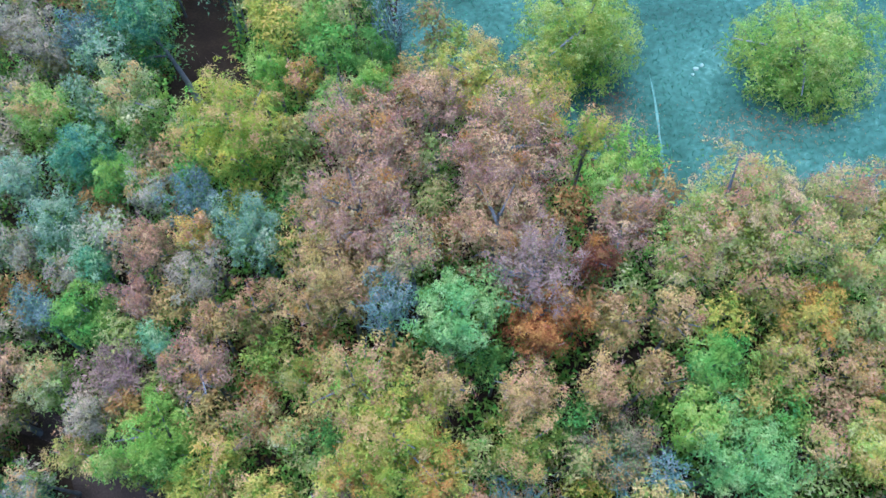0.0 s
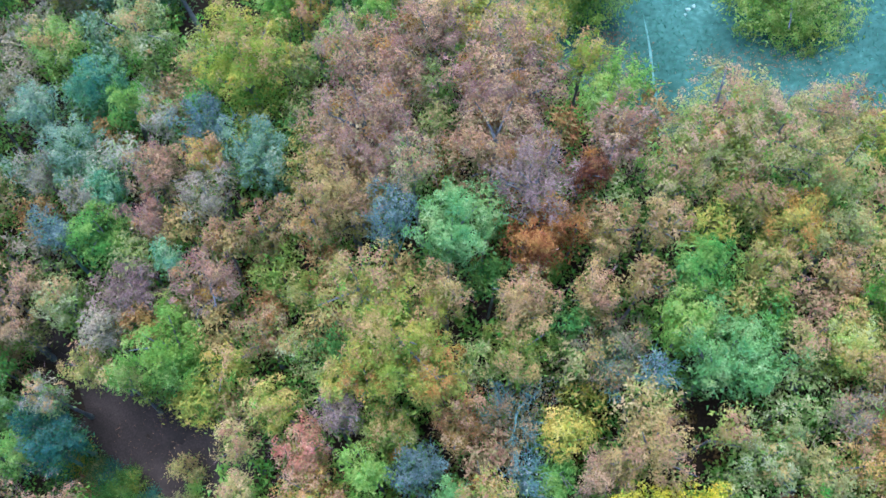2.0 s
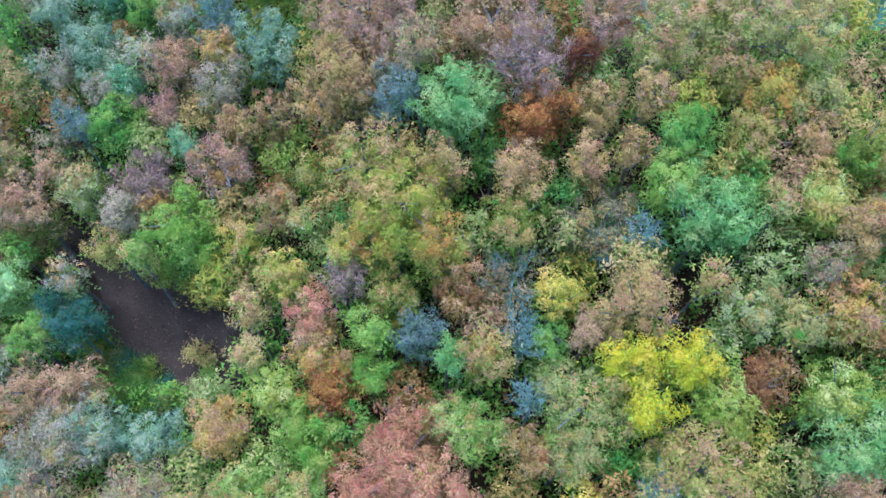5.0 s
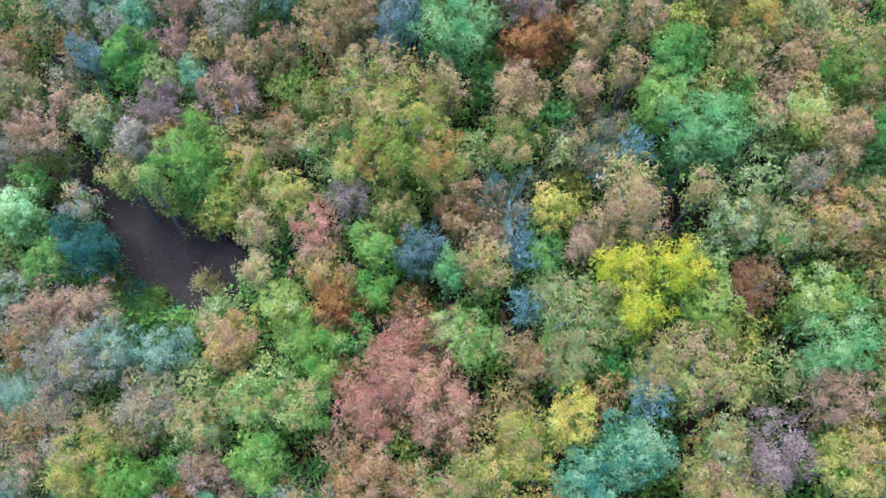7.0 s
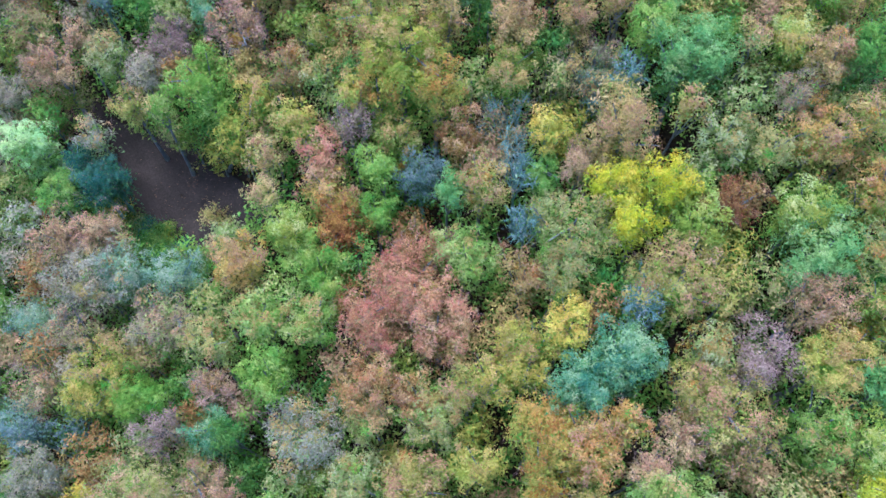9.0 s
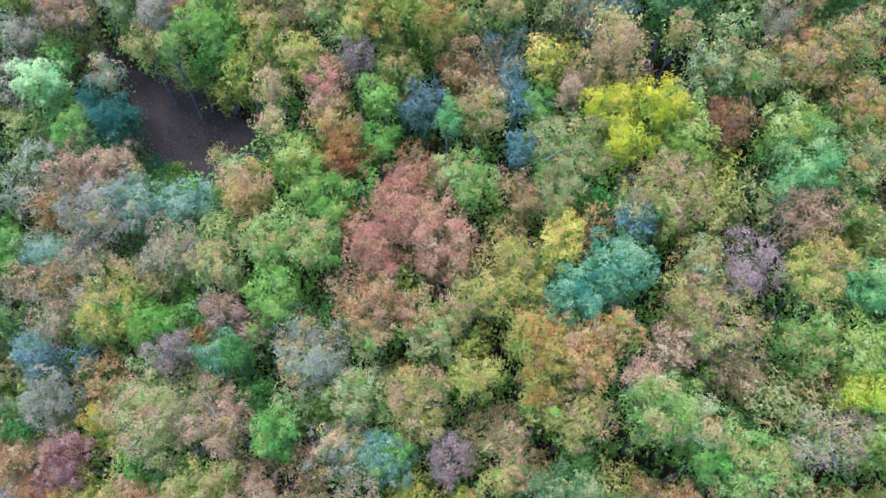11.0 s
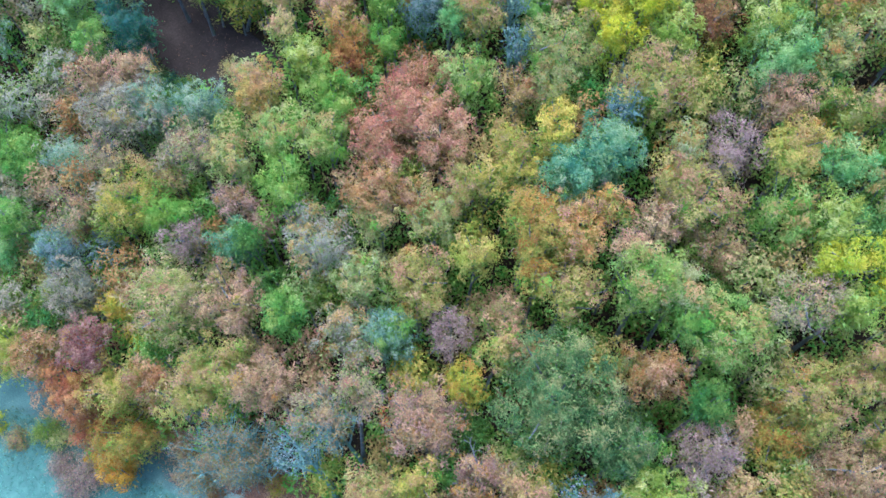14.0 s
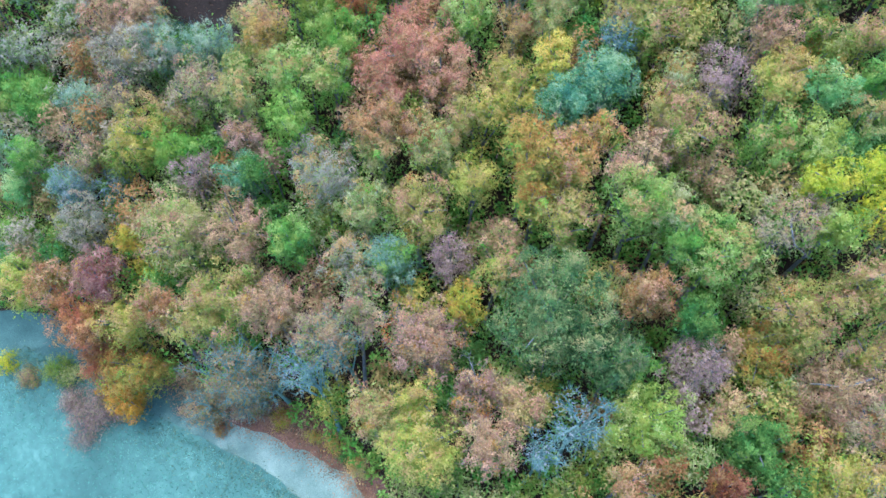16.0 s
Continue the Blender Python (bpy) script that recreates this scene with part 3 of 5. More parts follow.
tree(-22.73, 33.24, 18.35, 1.91, "bluegrey")
tree(-19.23, 34.26, 18.69, 2.63, "teal", (-16.7, 32.3))
tree(-18.91, 28.15, 19.12, 2.29, "sage")
tree(-24.63, 27.79, 18.17, 2.05, "sagebright")
tree(-21.52, 24.83, 17.90, 2.15, "teal")
tree(-18.94, 23.25, 18.39, 1.53, "emerald")
tree(-17.09, 22.21, 18.62, 1.41, "palesage")
tree(-24.97, 23.54, 17.86, 1.59, "frost")
tree(-11.82, 24.92, 20.89, 3.16, "yellowgreen")
tree(-10.05, 29.57, 20.48, 1.58, "bright")
tree(-8.02, 28.81, 20.43, 1.31, "orangetan")
tree(-5.99, 27.02, 20.20, 1.86, "sagebright")
tree(-4.32, 29.45, 21.71, 1.55, "darkgreen")
tree(-7.46, 31.99, 21.00, 1.46, "emerald")
tree(-10.73, 33.21, 20.52, 1.35, "yellowgreen")
tree(-3.05, 31.70, 22.12, 1.56, "bare")
tree(-3.92, 27.28, 21.81, 1.19, "bright")
tree(-8.54, 25.20, 19.80, 1.42, "sageolive")
tree(-14.04, 21.44, 19.42, 1.71, "bluegrey")
tree(-10.66, 19.27, 19.58, 2.17, "frost")
tree(-22.87, 21.15, 16.33, 2.35, "frost")
tree(-16.73, 18.64, 18.74, 1.94, "mauvetan")
tree(-13.44, 16.79, 19.15, 1.65, "tanblue")
tree(-24.57, 19.27, 16.92, 1.29, "tanblue")
tree(-23.15, 15.81, 16.48, 1.40, "bluegrey")
tree(-20.30, 15.55, 16.71, 1.84, "emerald")
tree(-20.06, 17.96, 17.51, 1.07, "teal")
tree(-17.20, 16.20, 17.24, 1.51, "mauve")
tree(-13.80, 19.20, 19.38, 1.36, "orangetan")
tree(-21.50, 17.68, 17.38, 1.07, "tanblue")
tree(-3.84, 23.66, 21.46, 3.39, "mauve")
tree(3.18, 22.33, 22.22, 3.94, "mauve")
tree(-4.22, 19.11, 22.37, 3.11, "mauve")
tree(2.76, 18.26, 22.44, 2.89, "mauvetan")
tree(4.81, 15.44, 23.62, 2.36, "mauvegrey")
tree(-5.38, 16.67, 21.40, 2.39, "tan")
tree(-1.66, 16.42, 23.45, 1.73, "greytan")
tree(-0.43, 25.45, 22.89, 1.89, "mauve")
tree(1.90, 27.16, 22.49, 2.62, "limegold")
tree(5.05, 25.35, 23.02, 2.07, "yellowgreen")
tree(8.66, 33.02, 18.50, 4.25, "lime")
tree(21.81, 30.92, 19.02, 4.51, "meadowgreen")
tree(7.80, 23.03, 23.76, 1.22, "yellowgreen")
tree(8.57, 20.21, 23.96, 1.48, "bright")
tree(9.11, 18.05, 23.85, 2.02, "mauve")
tree(13.88, 18.19, 24.80, 3.12, "pinkgold")
tree(11.68, 15.56, 24.71, 1.99, "pinkgold")
tree(16.24, 16.51, 25.84, 2.43, "pinkgold")
tree(15.28, 14.43, 23.88, 2.33, "tanolive")
tree(19.73, 18.51, 24.74, 2.38, "pinkgold")
tree(18.96, 14.70, 26.04, 1.92, "sageolive")
tree(17.45, 12.74, 23.82, 1.98, "orangegreen")
tree(4.99, 13.66, 21.16, 2.40, "russet")
tree(7.35, 16.07, 23.51, 1.33, "rust")
tree(8.68, 13.20, 22.51, 1.60, "tan")
tree(0.41, 13.21, 22.55, 2.21, "emeraldpale")
tree(-2.65, 14.15, 22.40, 1.50, "bluegrey")
tree(-4.90, 15.18, 21.23, 1.85, "tan")
tree(-7.26, 15.19, 19.95, 1.72, "tan")
tree(-10.50, 15.50, 17.28, 1.88, "browntan")
tree(-12.70, 14.57, 18.12, 1.34, "tan")
tree(-15.70, 13.66, 17.45, 1.16, "teal")
tree(-13.33, 12.32, 17.13, 2.09, "mauve")
tree(-17.95, 12.38, 15.77, 1.70, "mauvegrey")
tree(-22.65, 12.12, 14.98, 1.85, "sage")
tree(-24.47, 12.90, 15.71, 1.26, "mauvetan")
tree(-19.68, 9.91, 15.55, 1.48, "tanblue")
tree(-15.33, 8.60, 16.41, 2.35, "bright")
tree(-20.31, 8.06, 14.74, 1.49, "tanolive")
tree(-18.19, 7.15, 15.73, 1.13, "sagebright")
tree(-11.92, 7.45, 16.50, 1.42, "oliveyellow", (-15.6, 7.1))
tree(-10.03, 9.27, 17.02, 1.61, "browntan")
tree(-7.95, 8.21, 17.92, 1.09, "sage")
tree(-7.97, 11.53, 17.71, 1.44, "greenolive")
tree(-4.35, 10.29, 21.92, 2.12, "tanolive")
tree(-0.01, 10.16, 21.28, 1.65, "tan")
tree(-2.58, 7.87, 21.14, 3.07, "layered")
tree(-4.02, 6.27, 19.46, 1.83, "orangegreen")
tree(-0.43, 6.17, 20.07, 2.02, "orangegreen")
tree(3.97, 9.87, 21.29, 2.03, "tan")
tree(3.99, 7.53, 19.96, 1.94, "greenolive")
tree(7.79, 9.96, 21.45, 1.64, "tan")
tree(8.76, 7.45, 19.58, 2.23, "greydark")
tree(10.27, 10.33, 22.70, 1.28, "tan")
tree(12.48, 10.42, 23.86, 1.77, "emerald")
tree(11.66, 7.91, 23.39, 1.54, "bright")
tree(13.83, 6.31, 23.12, 2.59, "emeraldpale")
tree(16.26, 10.58, 23.21, 1.91, "tanolive")
tree(19.28, 10.16, 24.24, 1.44, "tan")
tree(17.28, 6.68, 23.82, 1.20, "paletan")
tree(19.01, 6.78, 23.92, 1.41, "lime")
tree(-5.32, 5.93, 20.00, 1.19, "limegold")
tree(10.99, 12.68, 24.05, 1.38, "tan")
tree(19.42, 12.30, 25.12, 1.44, "sageolive")
tree(-27.71, 6.53, 12.33, 1.77, "pale")
tree(-23.13, 6.74, 13.32, 1.30, "palesage")
tree(-23.24, 3.86, 11.88, 1.60, "deepteal")
tree(-26.08, 3.40, 11.40, 1.51, "emerald")
tree(-22.53, 0.18, 11.91, 1.94, "mauvetan")
tree(-21.42, -2.59, 11.84, 2.36, "palesage")
tree(-16.54, -3.09, 13.08, 1.65, "frost")
tree(-11.19, 3.34, 16.40, 1.31, "paletan")
tree(-11.11, 0.94, 15.73, 1.24, "paletan")
tree(-9.17, 5.39, 17.18, 1.64, "limegold")
tree(-7.33, 2.62, 17.73, 1.64, "pink")
tree(-6.04, -0.74, 15.62, 2.10, "russet")
tree(-4.24, 1.80, 17.91, 1.32, "bright")
tree(-4.18, -0.20, 15.97, 1.35, "bright")
tree(-9.43, -1.31, 15.35, 1.79, "lime")
tree(-7.61, -2.98, 14.42, 2.11, "bright")
tree(-12.38, -2.87, 14.62, 2.05, "goldtan")
tree(-1.42, 2.00, 16.63, 1.67, "bluegrey")
tree(-2.97, 4.00, 17.43, 1.86, "greenolive")
tree(-5.69, 4.53, 18.27, 1.34, "mauvegrey")
tree(1.06, 4.30, 17.53, 1.80, "rusttan")
tree(3.71, 4.66, 17.45, 2.18, "sparse")
tree(0.42, 0.40, 18.00, 1.18, "emeraldpale")
tree(2.16, 0.21, 18.77, 1.69, "tanolive")
tree(4.10, 1.28, 18.72, 1.41, "bare")
tree(6.00, 3.28, 19.71, 1.35, "gold")
tree(5.98, 1.50, 17.92, 1.38, "emerald")
tree(9.95, 2.17, 21.34, 2.25, "tan")
tree(7.98, 1.54, 19.45, 1.45, "mauvetan")
tree(9.58, -0.78, 20.54, 1.67, "yellow")
tree(12.04, -0.92, 21.16, 1.76, "yellow")
tree(13.78, -2.57, 20.58, 1.87, "lime")
tree(15.57, 1.91, 21.26, 1.92, "sage")
tree(18.10, 0.96, 21.55, 1.61, "sageolive")
tree(19.03, 3.51, 23.04, 1.32, "greytan")
tree(20.44, 1.31, 22.33, 2.14, "orangetan")
tree(19.52, 6.60, 23.86, 1.78, "limegold")
tree(16.84, -0.98, 19.61, 1.36, "rusttan")
tree(19.14, -2.72, 21.40, 1.99, "lime")
tree(7.18, -2.71, 19.04, 2.55, "sageolive")
tree(4.60, -1.88, 18.35, 1.26, "bare")
tree(1.31, -3.35, 16.90, 2.00, "sagebright")
tree(-6.90, 0.71, 16.71, 1.77, "orangetan")
tree(13.32, 2.78, 23.03, 1.05, "tanolive")
tree(10.28, -3.27, 20.66, 1.52, "yellow")
tree(-2.04, -4.24, 14.91, 3.15, "pink")
tree(-4.16, -6.88, 14.09, 2.23, "pink")
tree(-0.39, -7.19, 15.82, 2.34, "pink")
tree(4.49, -4.74, 16.92, 1.70, "tan")
tree(12.64, -5.94, 19.55, 2.67, "tanolive")
tree(10.61, -7.17, 19.54, 1.58, "bare")
tree(19.90, -4.91, 21.03, 2.50, "emeraldpale")
tree(19.85, -7.56, 20.35, 1.90, "mauvetan")
tree(9.61, -10.11, 18.85, 2.26, "teal")
tree(6.95, -11.51, 18.65, 1.95, "teal")
tree(4.63, -9.21, 16.91, 2.25, "oliveyellow")
tree(6.72, -8.40, 18.55, 1.60, "gold")
tree(2.79, -10.53, 16.70, 1.50, "oliveyellow")
tree(16.45, -10.17, 19.13, 2.02, "mauvegrey")
tree(14.18, -9.39, 18.90, 1.51, "sage")
tree(13.29, -11.36, 18.62, 1.90, "tanolive")
tree(20.12, -10.41, 20.15, 1.80, "limegold")
tree(-4.58, -10.80, 14.97, 1.99, "rusttan")
tree(-1.64, -11.02, 14.49, 1.76, "rusttan")
tree(1.14, -10.87, 16.12, 1.52, "tanolive")
tree(-7.65, -6.49, 14.48, 1.82, "sagebright")
tree(-10.95, -6.37, 14.63, 1.82, "sagebright")
tree(-10.31, -9.80, 13.95, 1.99, "bright")
tree(-14.14, -7.63, 13.08, 1.79, "sageolive")
tree(-17.25, -5.88, 12.33, 2.25, "greytan")
tree(-23.09, -2.99, 11.71, 2.40, "tanblue")
tree(-20.35, -2.60, 12.19, 1.82, "frost")
tree(-26.88, -4.82, 7.92, 2.00, "frost")
tree(-23.40, -5.93, 10.57, 1.75, "greytan")
tree(-21.20, -9.14, 10.82, 2.33, "oliveyellow")
tree(-18.99, -10.32, 10.79, 1.96, "bright")
tree(-13.93, -9.82, 11.66, 1.53, "mauve")
tree(-26.29, -8.89, 7.92, 2.02, "greytan")
tree(-26.99, -11.81, 7.47, 1.63, "bluegrey")
tree(-8.50, -12.80, 11.97, 2.79, "palesage")
tree(5.03, -13.38, 17.07, 1.99, "orangegreen")
tree(9.38, -13.47, 18.58, 1.41, "orangetan")
tree(-13.84, -12.33, 10.93, 1.66, "teal")
tree(-16.92, -12.51, 11.08, 1.45, "mauvegrey")
tree(-24.94, -0.06, 11.94, 1.86, "mauvetan")
tree(15.33, -1.93, 20.72, 1.37, "rust")
tree(6.78, -5.25, 18.43, 1.58, "sageolive")
tree(-17.87, -16.45, 10.12, 3.20, "pinkgold")
tree(-13.76, -16.69, 11.18, 2.32, "mauvetan")
tree(-25.68, -14.75, 7.60, 2.06, "tanblue")
tree(-24.34, -18.13, 7.18, 2.03, "mauvepink")
tree(-22.62, -15.83, 7.44, 1.30, "yelloworange")
tree(-10.17, -17.68, 11.79, 1.60, "emerald")
tree(-6.15, -18.35, 10.04, 2.34, "palesage")
tree(-3.28, -19.03, 11.86, 1.92, "frost")
tree(0.34, -19.20, 12.75, 1.68, "mauvegrey")
tree(-1.62, -16.19, 13.24, 2.44, "tanolive")
tree(1.78, -15.08, 15.32, 1.53, "limegold")
tree(-5.36, -15.43, 12.28, 2.02, "sage")
tree(6.13, -14.32, 16.60, 2.70, "orangegreen")
tree(7.64, -14.57, 17.91, 2.08, "orangetan")
tree(7.39, -17.84, 16.10, 2.03, "tanolive")
tree(11.49, -17.61, 17.69, 2.51, "sagebright")
tree(14.68, -13.14, 18.40, 2.39, "tanolive")
tree(12.41, -13.97, 17.99, 1.59, "mauvetan")
tree(15.97, -15.08, 16.37, 2.07, "browntan")
tree(19.36, -13.59, 18.74, 2.19, "sagebright")
tree(19.64, -10.69, 20.42, 1.80, "limegold")
tree(21.97, -12.15, 21.25, 1.51, "emeraldpale")
tree(21.39, -14.94, 20.01, 1.63, "lime")
tree(21.93, -17.10, 19.18, 1.81, "limeyellow")
tree(19.79, -19.08, 18.23, 1.99, "greytan")
tree(15.98, -20.41, 16.84, 2.67, "sagebright")
tree(3.53, -18.74, 13.68, 1.66, "browntan")
tree(10.52, -15.74, 18.15, 1.13, "mauvetan")
tree(5.30, -16.57, 16.04, 1.49, "orangegreen")
tree(-31.01, -3.93, 6.74, 1.84, "emerald")
tree(13.34, -18.22, 17.72, 1.72, "sage")
tree(-12.69, -12.79, 12.29, 1.08, "darkgreen")
tree(6.34, -23.73, 15.90, 3.68, "deepgreen")
tree(9.55, -26.45, 14.97, 1.94, "deepgreen")
tree(1.23, -22.79, 13.66, 1.56, "yelloworange")
tree(-1.49, -24.58, 12.54, 2.67, "mauve")
tree(-11.04, -21.95, 11.10, 2.29, "mauvetan")
tree(-14.56, -21.25, 10.17, 2.71, "tanolive")
tree(-26.00, -20.90, 4.94, 2.23, "coral")
tree(-22.88, -23.18, 0.69, 2.51, "orangegreen")
tree(-23.28, -20.64, 4.86, 2.08, "oliveyellow")
tree(-19.12, -21.26, 9.02, 1.71, "rusttan")
tree(-5.21, -22.44, 12.05, 1.89, "greytan", (-5.9, -24.7))
tree(-6.90, -24.67, 11.56, 1.81, "sparse", (-5.9, -24.9))
tree(-14.06, -25.40, 8.87, 2.47, "sparse")
tree(-8.90, -25.71, 11.36, 2.00, "bare", (-7.8, -27.3))
tree(-11.96, -25.38, 6.74, 1.70, "sparse")
tree(-4.61, -28.21, 10.19, 1.87, "paletan")
tree(-1.40, -30.91, 11.97, 2.57, "limegold")
tree(2.04, -27.82, 13.03, 1.99, "mauve")
tree(4.35, -28.99, 14.54, 1.65, "tan")
tree(2.59, -31.11, 14.03, 1.90, "mauvetan")
tree(7.71, -29.84, 14.13, 2.04, "bare")
tree(11.84, -29.40, 12.91, 2.49, "lime")
tree(14.68, -26.46, 13.90, 2.04, "mauvegrey")
tree(17.15, -28.66, 11.95, 2.01, "paletan")
tree(18.03, -30.89, 12.39, 2.36, "darkgreen")
tree(23.57, -27.51, 12.29, 2.97, "mauvetan")
tree(24.51, -29.82, 12.92, 1.96, "greytan")
tree(21.00, -23.67, 14.46, 2.87, "tanolive")
tree(12.04, -22.29, 14.90, 2.14, "rusttan")
tree(-33.07, -13.30, 2.01, 2.18, "bright")
tree(-33.29, -2.21, 5.49, 2.31, "emerald")
tree(19.46, -24.92, 11.67, 2.29, "orangegreen")
tree(22.51, -32.79, 12.53, 2.58, "oliveyellow")
tree(5.38, -31.62, 14.33, 1.43, "bare")
tree(24.59, -21.87, 15.38, 2.20, "tanolive")
tree(-16.24, -22.42, 10.18, 1.88, "tanolive")
tree(-1.61, -28.03, 12.45, 1.60, "oliveyellow")
tree(22.56, -19.44, 18.01, 1.68, "lime")
tree(10.31, -33.08, 14.07, 1.42, "rusttan")
tree(15.84, -33.23, 13.22, 1.45, "rust")
tree(-26.11, -21.98, -1.31, 1.99, "coral")
tree(-24.13, -24.79, -1.48, 2.05, "orange")
tree(-14.46, -25.12, 0.11, 2.08, "sparse")
tree(-17.37, -25.72, -0.99, 1.85, "sparse")
tree(-3.40, -28.15, 3.09, 1.79, "paletan")
tree(-7.96, -24.34, 11.64, 1.67, "greytan")
tree(-27.69, -18.93, 7.00, 1.79, "rusttan")
tree(-30.68, -18.48, 5.80, 1.67, "limegold")
tree(25.38, -25.46, 13.59, 1.74, "tanolive")
tree(14.64, -24.10, 15.61, 1.55, "darkgreen")
tree(24.40, -32.89, 13.25, 1.32, "palesage")
tree(-3.20, -18.90, 12.25, 1.35, "emerald")
tree(3.12, -20.69, 13.92, 1.43, "tanolive")
tree(24.50, -16.75, 19.80, 1.46, "limeyellow")
tree(13.63, -19.94, 17.43, 1.35, "emerald")
tree(22.93, 9.60, 24.22, 1.90, "tanolive")
tree(22.71, 5.29, 23.18, 1.62, "sage")
tree(-0.68, -12.41, 15.02, 2.08, "sageolive")
tree(-4.55, -12.38, 14.12, 1.54, "olive")

# lower trees that fill the gaps between them
# those beyond y = 44 are unseen, added to shade the gap
low_tree(-29.4, -0.0, 6.3, 1.5, "tanblue")
low_tree(27.1, -9.9, 19.5, 1.6, "rusttan")
low_tree(-22.3, 40.3, 17.4, 1.6, "teal")
low_tree(-30.1, 42.2, 17.8, 1.4, "tanblue")
low_tree(-17.4, 44.1, 18.4, 1.3, "rusttan")
low_tree(-23.2, 42.3, 17.1, 1.3, "frost")
low_tree(24.7, 15.8, 23.8, 1.6, "pinkgold")
low_tree(-30.0, 4.7, 8.6, 1.4, "sageolive")
low_tree(-23.8, 49.7, 18.3, 1.3, "palesage")
low_tree(-28.6, 2.2, 7.9, 1.6, "palesage")
low_tree(-0.9, -35.2, 7.9, 1.2, "limegold")
low_tree(-7.3, 44.3, 17.6, 1.5, "sageolive")
low_tree(-29.3, 46.3, 18.1, 1.4, "palesage")
low_tree(-28.0, 21.5, 17.3, 1.7, "emerald")
low_tree(24.8, -18.7, 17.3, 1.2, "yellow")
low_tree(-4.5, 39.5, 19.7, 1.3, "rusttan")
low_tree(-2.1, -0.7, 12.7, 1.5, "rusttan")
low_tree(-28.7, -13.7, 2.7, 1.5, "greenolive")
low_tree(-13.9, 37.9, 19.2, 1.8, "browntan")
low_tree(-25.0, 45.3, 18.3, 1.2, "mauvetan")
low_tree(-31.2, 37.0, 18.1, 1.2, "tanblue")
low_tree(-19.1, 40.7, 18.3, 1.2, "palesage")
low_tree(-29.2, 35.9, 17.8, 1.4, "palesage")
low_tree(-34.5, -10.7, 3.0, 1.6, "browntan")
low_tree(-19.4, 49.6, 17.8, 1.2, "greenolive")
low_tree(-29.0, 9.9, 9.6, 1.3, "mauvetan")
low_tree(-29.7, 30.3, 17.3, 1.2, "mauvetan")
low_tree(26.0, -0.1, 21.6, 1.4, "tan")
low_tree(-29.2, -6.1, 6.0, 1.2, "mauvetan")
low_tree(-32.4, 1.0, 6.0, 1.7, "palesage")
low_tree(-12.5, -19.3, 6.2, 1.6, "mauvetan")
low_tree(-5.2, 42.5, 18.9, 1.7, "olive")
low_tree(-31.2, -10.3, 3.5, 1.3, "browntan")
low_tree(-26.3, 17.8, 15.8, 1.2, "browntan")
low_tree(-35.8, -1.7, 4.4, 1.6, "darkgreen")
low_tree(3.0, -34.5, 8.8, 1.7, "olive")
low_tree(-27.0, 40.2, 18.0, 1.7, "tanblue")
low_tree(27.8, -6.6, 19.9, 1.2, "tan")
low_tree(-12.2, 49.1, 18.3, 1.2, "rusttan")
low_tree(6.4, 19.2, 20.9, 1.3, "rusttan")
low_tree(25.5, 17.8, 25.0, 1.2, "rusttan")
low_tree(-32.2, -8.5, 2.9, 1.3, "palesage")
low_tree(-5.2, 45.1, 18.4, 1.5, "rusttan")
low_tree(-30.7, 47.6, 17.9, 1.4, "browntan")
low_tree(-9.5, -15.7, 8.4, 1.4, "sage")
low_tree(18.8, -21.4, 12.5, 1.6, "olive")
low_tree(-4.4, 33.4, 21.1, 1.2, "darkgreen")
low_tree(-33.8, -4.9, 3.4, 1.2, "tanblue")
low_tree(-15.9, 48.9, 17.5, 1.4, "oliveyellow")
low_tree(-10.4, 48.9, 18.0, 1.4, "emerald")
low_tree(-8.4, 23.3, 16.7, 1.4, "olive")
low_tree(-31.2, 10.6, 11.5, 1.7, "palesage")
low_tree(-7.2, 48.0, 17.5, 1.8, "olive")
low_tree(-24.2, -7.9, 7.3, 1.2, "tanblue")
low_tree(-12.7, 44.0, 18.4, 1.5, "emerald")
low_tree(-30.4, 16.7, 15.3, 1.8, "tanblue")
low_tree(6.2, -27.3, 7.3, 1.4, "oliveyellow")
low_tree(-25.5, 48.5, 16.9, 1.7, "tanblue")
low_tree(-19.5, -5.8, 8.0, 1.2, "tanblue")
low_tree(-0.6, 31.0, 21.3, 1.2, "browntan")
low_tree(14.4, -35.3, 11.9, 1.4, "tanolive")
low_tree(23.2, -8.0, 18.6, 1.2, "sageolive")
low_tree(-7.6, 19.0, 17.4, 1.8, "tanolive")
low_tree(25.7, -34.6, 11.7, 1.6, "browntan")
low_tree(-6.6, 36.0, 20.4, 1.4, "browntan")
low_tree(-28.0, 29.9, 14.9, 1.2, "tanblue")
low_tree(-0.1, 18.8, 19.0, 1.2, "rusttan")
low_tree(-4.9, 49.8, 18.2, 1.6, "olive")
low_tree(-15.3, 15.8, 16.0, 1.2, "tan")
low_tree(24.8, 8.1, 24.2, 1.2, "greenolive")
low_tree(-15.3, 27.1, 16.5, 1.3, "sage")
low_tree(-28.4, 44.1, 18.4, 1.2, "tanblue")
low_tree(-34.6, 6.1, 10.1, 1.2, "tanblue")
low_tree(-19.2, 20.2, 15.9, 1.4, "palesage")
low_tree(-8.0, 41.2, 20.0, 1.3, "sageolive")
low_tree(-24.3, -11.3, 4.9, 1.4, "bluegrey")
low_tree(16.1, 20.1, 22.1, 1.2, "oliveyellow")
low_tree(-11.4, 39.9, 19.0, 1.7, "sage")
low_tree(-29.2, 24.5, 17.5, 1.4, "palesage")
low_tree(24.2, -4.3, 21.9, 1.6, "olive")
low_tree(23.3, -10.6, 18.1, 1.5, "tanolive")
